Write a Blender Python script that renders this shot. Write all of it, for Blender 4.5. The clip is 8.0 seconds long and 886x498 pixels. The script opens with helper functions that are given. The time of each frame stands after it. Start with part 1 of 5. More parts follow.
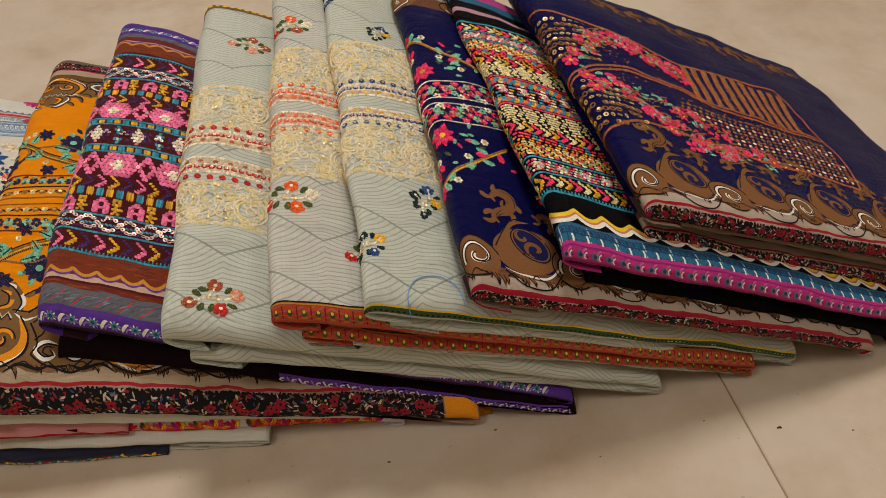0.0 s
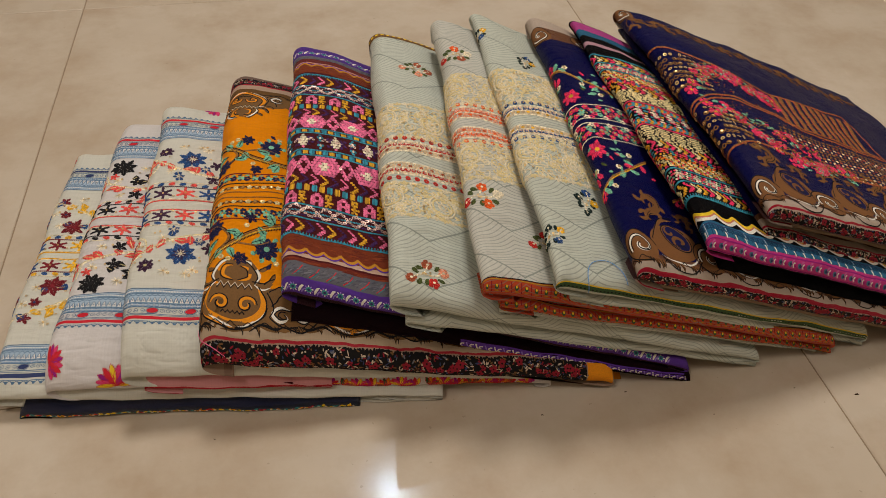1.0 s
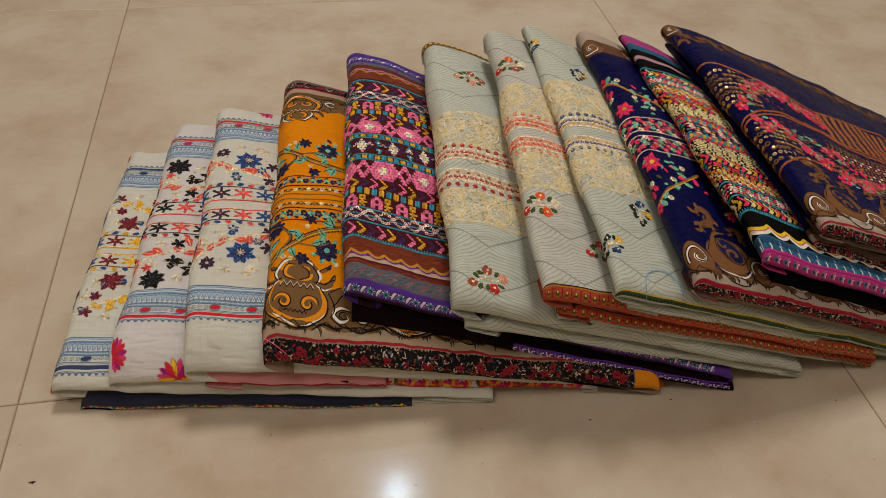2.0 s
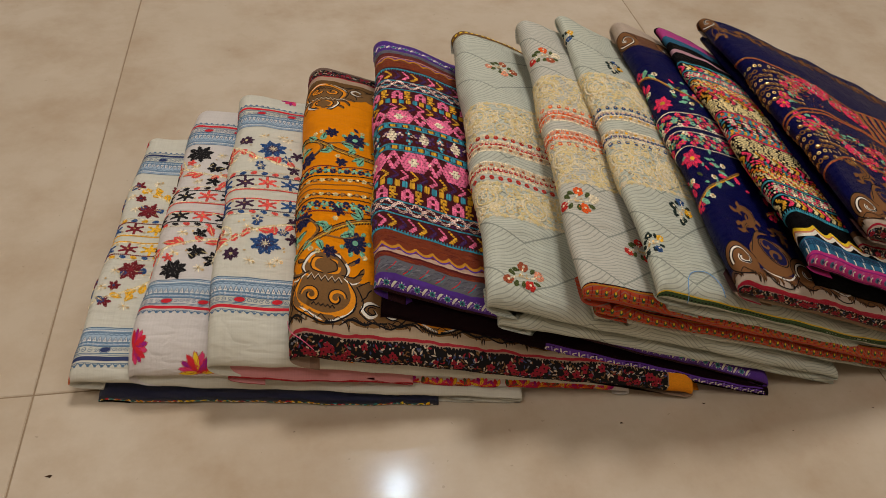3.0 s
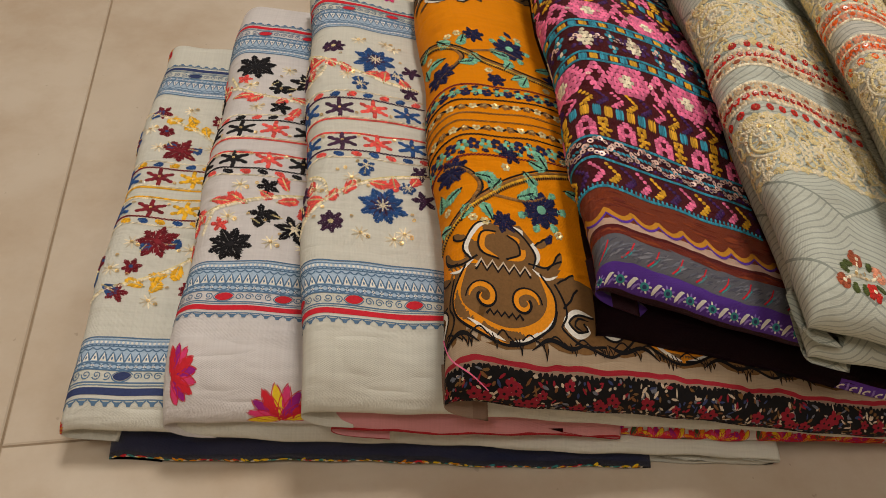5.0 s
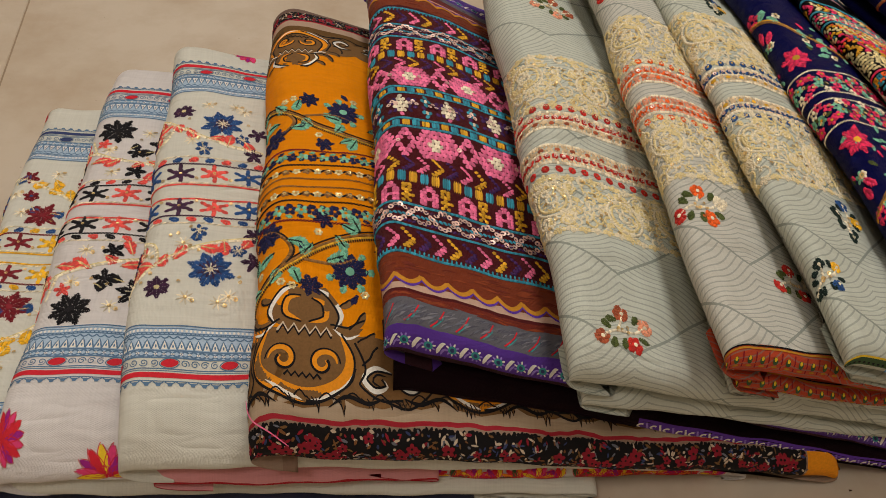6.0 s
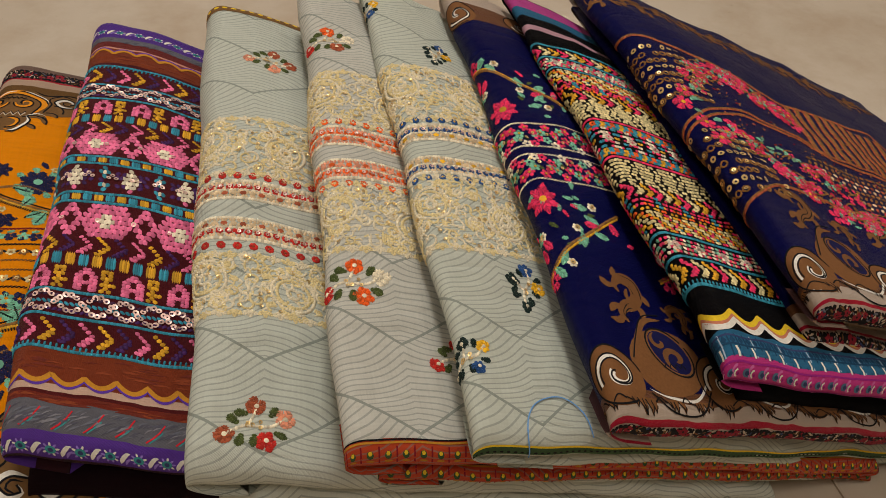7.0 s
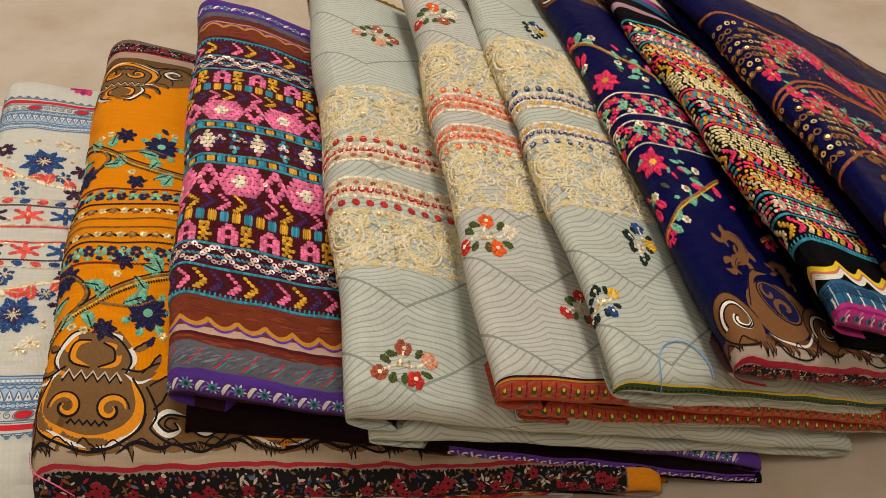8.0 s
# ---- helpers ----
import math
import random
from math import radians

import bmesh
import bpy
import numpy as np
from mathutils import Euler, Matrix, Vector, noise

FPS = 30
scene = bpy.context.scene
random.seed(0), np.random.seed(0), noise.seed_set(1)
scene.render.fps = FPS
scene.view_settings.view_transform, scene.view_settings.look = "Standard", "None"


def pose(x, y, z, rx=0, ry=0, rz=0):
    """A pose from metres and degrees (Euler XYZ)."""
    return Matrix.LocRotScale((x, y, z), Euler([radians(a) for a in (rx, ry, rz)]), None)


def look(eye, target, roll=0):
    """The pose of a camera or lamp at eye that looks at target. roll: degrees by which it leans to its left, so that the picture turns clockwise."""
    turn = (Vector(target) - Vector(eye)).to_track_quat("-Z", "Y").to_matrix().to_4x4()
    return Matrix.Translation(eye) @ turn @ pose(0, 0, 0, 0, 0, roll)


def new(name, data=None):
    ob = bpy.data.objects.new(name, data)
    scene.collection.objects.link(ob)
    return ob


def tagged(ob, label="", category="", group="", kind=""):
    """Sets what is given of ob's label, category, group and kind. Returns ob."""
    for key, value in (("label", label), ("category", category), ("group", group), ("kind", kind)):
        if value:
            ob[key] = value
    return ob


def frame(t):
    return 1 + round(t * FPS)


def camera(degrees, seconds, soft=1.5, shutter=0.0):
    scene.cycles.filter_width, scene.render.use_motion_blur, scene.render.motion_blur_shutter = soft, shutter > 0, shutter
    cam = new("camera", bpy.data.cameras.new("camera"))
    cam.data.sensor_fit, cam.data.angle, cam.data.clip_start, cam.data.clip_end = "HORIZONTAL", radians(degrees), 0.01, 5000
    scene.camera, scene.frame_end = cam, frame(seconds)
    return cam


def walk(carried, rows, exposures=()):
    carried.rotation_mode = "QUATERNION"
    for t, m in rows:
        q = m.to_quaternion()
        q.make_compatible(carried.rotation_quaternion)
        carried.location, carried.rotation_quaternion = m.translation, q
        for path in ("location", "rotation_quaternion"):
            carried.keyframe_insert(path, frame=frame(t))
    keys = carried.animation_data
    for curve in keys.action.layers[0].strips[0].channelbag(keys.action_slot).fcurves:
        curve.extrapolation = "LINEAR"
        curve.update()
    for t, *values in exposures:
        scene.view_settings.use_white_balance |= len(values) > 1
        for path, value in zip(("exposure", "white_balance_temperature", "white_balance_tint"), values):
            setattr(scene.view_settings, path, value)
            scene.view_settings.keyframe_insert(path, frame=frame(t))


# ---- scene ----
cam = camera(59.3, 8.0, soft=0.8)
PATH = [
    (0, (0.024, -0.348, 0.519), (0.297, 1.072, -0.862), -0.1),
    (0.5, (-0.048, -0.378, 0.56), (0.245, 1.045, -0.815), 0.7),
    (1, (-0.139, -0.424, 0.596), (0.167, 1.005, -0.77), 2.0),
    (1.5, (-0.18, -0.427, 0.607), (0.128, 1.008, -0.752), 2.9),
    (3, (-0.214, -0.406, 0.591), (0.087, 1.02, -0.779), 4.6),
    (3.5, (-0.275, -0.295, 0.506), (0.053, 1.109, -0.88), 6.3),
    (4, (-0.315, -0.191, 0.415), (0.014, 1.178, -1.005), 7.3),
    (4.2, (-0.317, -0.18, 0.397), (0.014, 1.176, -1.035), 7.5),
    (5.3, (-0.312, -0.191, 0.403), (0.065, 1.152, -1.03), 8.3),
    (5.5, (-0.291, -0.191, 0.416), (0.087, 1.154, -1.016), 7.9),
    (6, (-0.219, -0.206, 0.45), (0.164, 1.152, -0.967), 6.9),
    (6.5, (-0.135, -0.209, 0.479), (0.28, 1.147, -0.931), 6.6),
    (7, (-0.044, -0.197, 0.473), (0.404, 1.158, -0.929), 6.3),
    (7.5, (-0.025, -0.207, 0.476), (0.438, 1.14, -0.928), 6.3),
    (8, (-0.123, -0.214, 0.472), (0.338, 1.128, -0.937), 7.0),
]
walk(cam, [(t, look(eye, target, roll)) for t, eye, target, roll in PATH], [(0.0, 0.16), (0.5, 0.19), (1.0, 0.03), (1.5, -0.08), (3.5, -0.02), (4.0, 0.07), (5.5, 0.08), (7.0, -0.05), (7.5, 0.08), (8.0, 0.28)])

# ---- light: a small ceiling downlight, and unseen panels added for soft light ----
world = bpy.data.worlds.new("world")
scene.world = world
world.use_nodes = True
world.node_tree.nodes["Background"].inputs[0].default_value = (0.05, 0.05, 0.05, 1)
world.node_tree.nodes["Background"].inputs[1].default_value = 0.2
CEILING = 2.65
# x, y, width of the lamp, watts, colour
DOWNLIGHTS = [(0.05, 1.40, 0.04, 2.6, (0.66, 0.83, 1.0))]
# unseen square panels, added for soft light from above and front fill
ADDED_PANELS = [(0.15, 0.72, 0.55, 31, (1.0, 0.958, 0.915)), (-1.25, -0.75, 0.55, 14, (1.0, 0.958, 0.915)), (1.25, -0.75, 0.55, 8, (1.0, 0.958, 0.915))]


def lamp(x, y, width, watts, colour, shape):
    data = bpy.data.lights.new("ceiling_lamp", "AREA")
    data.shape, data.size, data.energy, data.color = shape, width, watts, colour
    ob = new("ceiling_lamp", data)
    ob.matrix_world = pose(x, y, CEILING - 0.02)
    return ob


for spot in DOWNLIGHTS:
    lamp(*spot, "DISK")
for panel in ADDED_PANELS:
    lamp(*panel, "SQUARE")


# ---- materials ----
class Nodes:
    """A short hand for a node material."""

    def __init__(self, name):
        self.mat = bpy.data.materials.new(name)
        self.mat.use_nodes = True
        self.tree = self.mat.node_tree
        self.bsdf = self.tree.nodes["Principled BSDF"]

    def add(self, kind, **values):
        node = self.tree.nodes.new(kind)
        for key, value in values.items():
            setattr(node, key, value)
        return node

    def put(self, a, b):
        self.tree.links.new(a, b)

    def set(self, node, **values):
        for key, value in values.items():
            node.inputs[key.replace("_", " ")].default_value = value
        return node

    def maths(self, op, a, b=None):
        node = self.add("ShaderNodeMath", operation=op)
        for n, x in enumerate((a, b)):
            if x is None:
                continue
            if isinstance(x, (int, float)):
                node.inputs[n].default_value = x
            else:
                self.put(x, node.inputs[n])
        return node.outputs[0]

    def noise(self, vector, scale, detail=3.0, rough=0.55):
        node = self.set(self.add("ShaderNodeTexNoise"), Scale=scale, Detail=detail, Roughness=rough)
        if vector is not None:
            self.put(vector, node.inputs["Vector"])
        return node.outputs["Fac"]

    def mix(self, fac, a, b, blend="MIX"):
        node = self.add("ShaderNodeMix", data_type="RGBA", blend_type=blend)
        for sock, x in ((node.inputs[0], fac), (node.inputs[6], a), (node.inputs[7], b)):
            if isinstance(x, (int, float)):
                sock.default_value = x
            elif isinstance(x, tuple):
                sock.default_value = (*x, 1)
            else:
                self.put(x, sock)
        return node.outputs[2]

    def ramp(self, fac, stops, constant=False):
        node = self.add("ShaderNodeValToRGB")
        ramp = node.color_ramp
        ramp.interpolation = "CONSTANT" if constant else "LINEAR"
        while len(ramp.elements) < len(stops):
            ramp.elements.new(0.5)
        for e, (p, c) in zip(ramp.elements, stops):
            e.position, e.color = p, (*c, 1)
        self.put(fac, node.inputs[0])
        return node.outputs[0]


def rgb(r, g, b):
    """A colour from screen values of 0 to 255."""
    return tuple((c / 255 / 12.92) if c <= 10 else ((c / 255 + 0.055) / 1.055) ** 2.4 for c in (r, g, b))


def cloth(name, colour, bands=None, sheen=0.03, rough=0.8, stripes=None, weave=1500.0, mottle=0.12, gloss=0.2, tint=(1.0, 1.0, 1.0)):
    """Woven cloth. bands: stops (v in metres, colour) along the length of the cloth; stripes: fine wavy lines of that colour."""
    n = Nodes(name)
    uv = n.add("ShaderNodeUVMap", uv_map="cloth").outputs[0]
    split = n.add("ShaderNodeSeparateXYZ")
    n.put(uv, split.inputs[0])
    soft = n.noise(uv, 38.0, 3.0)
    fine = n.noise(uv, 420.0, 2.0)
    if bands:
        wobble = n.maths("MULTIPLY", n.maths("SUBTRACT", n.noise(uv, 60.0, 1.0), 0.5), 0.004)
        v = n.maths("ADD", split.outputs[1], wobble)
        at = n.maths("MULTIPLY", n.maths("ADD", v, 0.1), 2.0)
        base = n.ramp(at, [(0.0, bands[0][1])] + [((p + 0.1) * 2.0, c) for p, c in bands[1:]], constant=True)
    else:
        base = n.mix(0.0, colour, colour)
    if stripes:
        base = n.mix(wavy_lines(n, uv), base, stripes)
    # slubs: uneven threads that run across
    stretch = n.add("ShaderNodeMapping")
    stretch.inputs["Scale"].default_value = (9.0, 900.0, 1.0)
    n.put(uv, stretch.inputs["Vector"])
    slub = n.noise(stretch.outputs[0], 1.0, 2.0)
    upright = n.add("ShaderNodeMapping")
    upright.inputs["Scale"].default_value = (800.0, 11.0, 1.0)
    n.put(uv, upright.inputs["Vector"])
    both = n.maths("ADD", slub, n.noise(upright.outputs[0], 1.0, 2.0))
    base = n.mix(n.maths("MULTIPLY", n.maths("SUBTRACT", both, 0.7), 0.42), base, n.mix(1.0, base, (0.62, 0.60, 0.58), "MULTIPLY"))
    base = n.mix(n.maths("MULTIPLY", n.maths("SUBTRACT", soft, 0.35), mottle * 2), base, n.mix(1.0, base, (0.55, 0.5, 0.45), "MULTIPLY"))
    base = n.mix(n.maths("MULTIPLY", fine, mottle), base, n.mix(1.0, base, (1.25, 1.25, 1.25), "MULTIPLY"))
    n.put(base, n.bsdf.inputs["Base Color"])
    n.set(n.bsdf, Roughness=rough)
    n.bsdf.inputs["Sheen Weight"].default_value = sheen
    n.bsdf.inputs["Sheen Roughness"].default_value = 0.5
    n.bsdf.inputs["Specular IOR Level"].default_value = gloss
    n.bsdf.inputs["Specular Tint"].default_value = (*tint, 1)
    # warp and weft
    warp = n.maths("SINE", n.maths("MULTIPLY", split.outputs[0], weave * 6.283))
    weft = n.maths("SINE", n.maths("MULTIPLY", split.outputs[1], weave * 6.283))
    height = n.maths("ADD", n.maths("MULTIPLY", n.maths("MULTIPLY", warp, weft), 0.25), n.maths("ADD", n.maths("MULTIPLY", n.noise(uv, 95.0, 4.0), 1.6), n.maths("MULTIPLY", n.noise(uv, 34.0, 2.0), 4.0)))
    # soft creases that run across the fold
    crease = n.add("ShaderNodeMapping")
    crease.inputs["Scale"].default_value = (9.0, 30.0, 1.0)
    crease.inputs["Rotation"].default_value = (0.0, 0.0, 0.35)
    n.put(uv, crease.inputs["Vector"])
    fold = n.maths("ABSOLUTE", n.maths("SUBTRACT", n.noise(crease.outputs[0], 1.0, 3.0), 0.5))
    height = n.maths("ADD", height, n.maths("MULTIPLY", n.maths("MINIMUM", fold, 0.12), 34.0))
    bump = n.set(n.add("ShaderNodeBump"), Strength=0.55, Distance=0.0016)
    n.put(height, bump.inputs["Height"])
    n.put(bump.outputs[0], n.bsdf.inputs["Normal"])
    return n.mat


def wavy_lines(n, uv):
    """Fine parallel lines that turn from field to field, as in a printed leaf pattern. Returns a mask."""
    split = n.add("ShaderNodeSeparateXYZ")
    n.put(uv, split.inputs[0])
    u, v = split.outputs[0], split.outputs[1]
    masks = []
    # two families of sloping fields, cut against each other by a zigzag
    tri = n.maths("PINGPONG", n.maths("ADD", n.maths("MULTIPLY", u, 1.0), 0.013), 0.055)
    lift = n.maths("MULTIPLY", tri, 0.62)
    cell = n.maths("DIVIDE", n.maths("ADD", v, lift), 0.047)
    within = n.maths("FRACT", n.maths("ADD", cell, 20.0))
    bend = n.maths("MULTIPLY", n.maths("SINE", n.maths("MULTIPLY", within, 3.1)), 0.006)
    flow = n.maths("ADD", n.maths("SUBTRACT", v, n.maths("MULTIPLY", tri, 0.35)), n.maths("MULTIPLY", bend, n.maths("SINE", n.maths("MULTIPLY", u, 60.0))))
    line = n.maths("FRACT", n.maths("ADD", n.maths("DIVIDE", flow, 0.0034), 100.0))
    thin = n.maths("LESS_THAN", line, 0.24)
    rim = n.maths("LESS_THAN", within, 0.035)
    return n.maths("MULTIPLY", n.maths("MAXIMUM", n.maths("MULTIPLY", thin, 0.54), n.maths("MULTIPLY", rim, 0.8)), 0.9)


def plain(name, colour, rough=0.6, metal=0.0, spread=0.25, sheen=0.0, bump=0.0, scale=600.0):
    """Thread, print and other small things: each island a little lighter or darker."""
    n = Nodes(name)
    geo = n.add("ShaderNodeNewGeometry")
    at = n.add("ShaderNodeTexCoord").outputs["Object"]
    shade = n.maths("ADD", n.maths("MULTIPLY", geo.outputs["Random Per Island"], spread * 2), 1 - spread)
    grain = n.maths("ADD", n.maths("MULTIPLY", n.noise(at, scale, 2.0), 0.5), 0.75)
    tone = n.add("ShaderNodeCombineColor")
    both = n.maths("MULTIPLY", shade, grain)
    for k in range(3):
        n.put(both, tone.inputs[k])
    n.put(n.mix(1.0, colour, tone.outputs[0], "MULTIPLY"), n.bsdf.inputs["Base Color"])
    n.set(n.bsdf, Roughness=rough, Metallic=metal)
    n.bsdf.inputs["Sheen Weight"].default_value = sheen
    n.bsdf.inputs["Specular IOR Level"].default_value = 0.25
    if bump:
        node = n.set(n.add("ShaderNodeBump"), Strength=bump, Distance=0.0006)
        n.put(n.noise(at, scale * 2, 2.0), node.inputs["Height"])
        n.put(node.outputs[0], n.bsdf.inputs["Normal"])
    return n.mat


def tile_material():
    n = Nodes("polished_tile")
    at = n.add("ShaderNodeTexCoord").outputs["Object"]
    info = n.add("ShaderNodeObjectInfo")
    shift = n.add("ShaderNodeVectorMath", operation="ADD")
    off = n.add("ShaderNodeCombineXYZ")
    n.put(n.maths("MULTIPLY", info.outputs["Random"], 9.0), off.inputs[0])
    n.put(at, shift.inputs[0])
    n.put(off.outputs[0], shift.inputs[1])
    at = shift.outputs[0]
    clouds = n.noise(at, 3.2, 5.0, 0.6)
    veins = n.noise(at, 8.0, 6.0, 0.65)
    specks = n.noise(at, 160.0, 2.0)
    base = n.ramp(clouds, [(0.3, TILE_A), (0.7, TILE_B)])
    base = n.mix(n.maths("MULTIPLY", n.maths("SUBTRACT", veins, 0.42), 2.2), base, TILE_C)
    base = n.mix(n.maths("MULTIPLY", n.maths("GREATER_THAN", specks, 0.74), 0.25), base, (0.16, 0.11, 0.07))
    n.put(base, n.bsdf.inputs["Base Color"])
    smear = n.noise(at, 9.0, 4.0)
    n.put(n.maths("ADD", n.maths("MULTIPLY", smear, 0.09), 0.09), n.bsdf.inputs["Roughness"])
    n.bsdf.inputs["Specular IOR Level"].default_value = 0.5
    bump = n.set(n.add("ShaderNodeBump"), Strength=0.05, Distance=0.001)
    n.put(n.noise(at, 22.0, 3.0), bump.inputs["Height"])
    n.put(bump.outputs[0], n.bsdf.inputs["Normal"])
    return n.mat


TILE_A, TILE_B, TILE_C = rgb(192, 175, 153), rgb(207, 192, 172), rgb(172, 147, 119)
TILE = tile_material()
GROUT = plain("grout", rgb(142, 122, 98), 0.9, spread=0.1, scale=45.0)
WALL = plain("wall_paint", rgb(206, 194, 178), 0.8, spread=0.0, scale=40.0)
WHITE_PAINT = plain("ceiling_paint", rgb(238, 236, 230), 0.85, spread=0.0, scale=40.0)
METAL = plain("white_enamel", rgb(235, 235, 232), 0.35, spread=0.0)


# ---- building ----
def part(name, verts, faces, materials, parent=None, label="", kind="", slots=None, smooth=True, uv=None):
    """Links one mesh object, under parent where one is given."""
    mesh = bpy.data.meshes.new(name)
    mesh.from_pydata([tuple(v) for v in verts], [], [tuple(f) for f in faces])
    for m in materials if isinstance(materials, (list, tuple)) else [materials]:
        mesh.materials.append(m)
    if slots is not None:
        mesh.polygons.foreach_set("material_index", np.asarray(slots, np.int32))
    mesh.polygons.foreach_set("use_smooth", np.full(len(mesh.polygons), smooth))
    if uv is not None:
        layer = mesh.uv_layers.new(name="cloth")
        index = np.empty(len(mesh.loops), np.int32)
        mesh.loops.foreach_get("vertex_index", index)
        layer.data.foreach_set("uv", np.asarray(uv, np.float32)[index].ravel())
    mesh.update()
    ob = new(name, mesh)
    ob.parent = parent
    return tagged(ob, label, kind=kind)


def box(x0, y0, z0, x1, y1, z1):
    v = [(x, y, z) for z in (z0, z1) for y in (y0, y1) for x in (x0, x1)]
    f = [(0, 2, 3, 1), (4, 5, 7, 6), (0, 1, 5, 4), (2, 6, 7, 3), (0, 4, 6, 2), (1, 3, 7, 5)]
    return v, f


def slab(w, d, t, e):
    """A tile lying with its top at z = 0 and a small bevel e round it."""
    v, f = [], []
    for x, z in ((0.0, -t), (0.0, -e), (e, 0.0)):
        v += [(x, x, z), (w - x, x, z), (w - x, d - x, z), (x, d - x, z)]
    for k in (0, 4):
        f += [(k + j, k + (j + 1) % 4, k + 4 + (j + 1) % 4, k + 4 + j) for j in range(4)]
    return v, f + [(8, 9, 10, 11), (3, 2, 1, 0)]


# ---- the shape of a folded pack of cloth ----
# front left corner, back left corner, front right tip (x, y); ridge height in front and behind; height of the tip
PACKS = [
    ((-0.441, 0.046), (-0.407, 0.377), (-0.044, -0.004), 0.042, 0.054, 0.012),
    ((-0.387, 0.038), (-0.349, 0.388), (0.060, -0.004), 0.068, 0.084, 0.014),
    ((-0.318, 0.023), (-0.296, 0.366), (0.085, -0.006), 0.097, 0.113, 0.016),
    ((-0.247, 0.012), (-0.220, 0.380), (0.118, -0.016), 0.120, 0.138, 0.026),
    ((-0.177, 0.035), (-0.145, 0.375), (0.190, -0.016), 0.148, 0.174, 0.020),
    ((-0.089, -0.005), (-0.065, 0.350), (0.266, -0.017), 0.160, 0.196, 0.020),
    ((-0.021, -0.019), (0.001, 0.330), (0.343, -0.016), 0.175, 0.217, 0.024),
    ((0.038, -0.028), (0.042, 0.330), (0.385, -0.010), 0.179, 0.217, 0.024),
    ((0.102, -0.030), (0.104, 0.327), (0.448, -0.016), 0.183, 0.213, 0.030),
    ((0.165, -0.020), (0.148, 0.313), (0.500, -0.012), 0.192, 0.210, 0.040),
    ((0.226, 0.002), (0.207, 0.333), (0.588, 0.018), 0.200, 0.211, 0.055),
]
HALF = math.pi / 2
SAG = [0.004, 0.012, 0.018, 0.021, 0.004, 0.002, 0.002, 0.002, 0.002, 0.002, 0.004]  # how far the front hangs down
# how far the cloth swells above a straight slope behind the front, and how far back it reaches that height
SWELL = [(0.008, 0.20), (0.011, 0.22), (0.017, 0.22), (0.026, 0.13), (0.028, 0.15), (0.031, 0.20), (0.024, 0.26), (0.022, 0.22), (0.020, 0.20), (0.010, 0.20), (0.020, 0.25)]
LONG = [2.2, 2.2, 2.0, 1.3, 1.1, 1.0, 1.0, 1.0, 1.0, 1.0, 1.0]  # how far back the front's rounding reaches


def ridge_plane(i, a, b):
    """Height of the top of pack i, a metres in from its fold and b metres back from its front."""
    o, back, tip, zf, zb, zt = PACKS[i]
    w, l = math.dist(o, tip), math.dist(o, back)
    z = zf + (zb - zf) * np.clip(b / l, -0.1, 1.1)
    high, reach = SWELL[i]
    k = np.clip(b / reach, 0, 1)
    swell = high * (1 - np.exp(-np.maximum(a, 0) / 0.025)) * np.clip(1 - a / w, 0, 1) * k * k * (3 - 2 * k) ** 0.5
    swell = swell * (1 - 0.65 * np.clip((b / l - 0.55) / 0.45, 0, 1) ** 2)
    return z + (zt - z) * np.clip(a / w, -0.1, 1.05) + swell


def left_thickness(i):
    """How far the fold of pack i stands above what it lies on, in front and behind."""
    o, back, tip, zf, zb, zt = PACKS[i]
    if i == 0:
        return zf, zb
    p, pb = PACKS[i - 1][0], PACKS[i - 1][1]
    below = [float(ridge_plane(i - 1, np.float64(a), np.float64(b))) for a, b in ((o[0] - p[0], 0.0), (back[0] - pb[0], 0.35))]
    return zf - below[0] + 0.001, max(zb - below[1] + 0.002, 0.012)


def edge(s, r, k=1.0):
    """Distance in from an edge and drop below the top, s metres of cloth from the outermost line of a round edge of radius r, drawn out k times."""
    arc = r * (1 + k) / 2
    a = np.clip(s / arc, -HALF, HALF)
    d = np.where(s > HALF * arc, s - HALF * arc + k * r, k * r * (1 - np.cos(a)))
    d = np.where(s < -HALF * arc, k * r + (-s - HALF * arc), d)
    return d, r * (1 - np.sin(a))


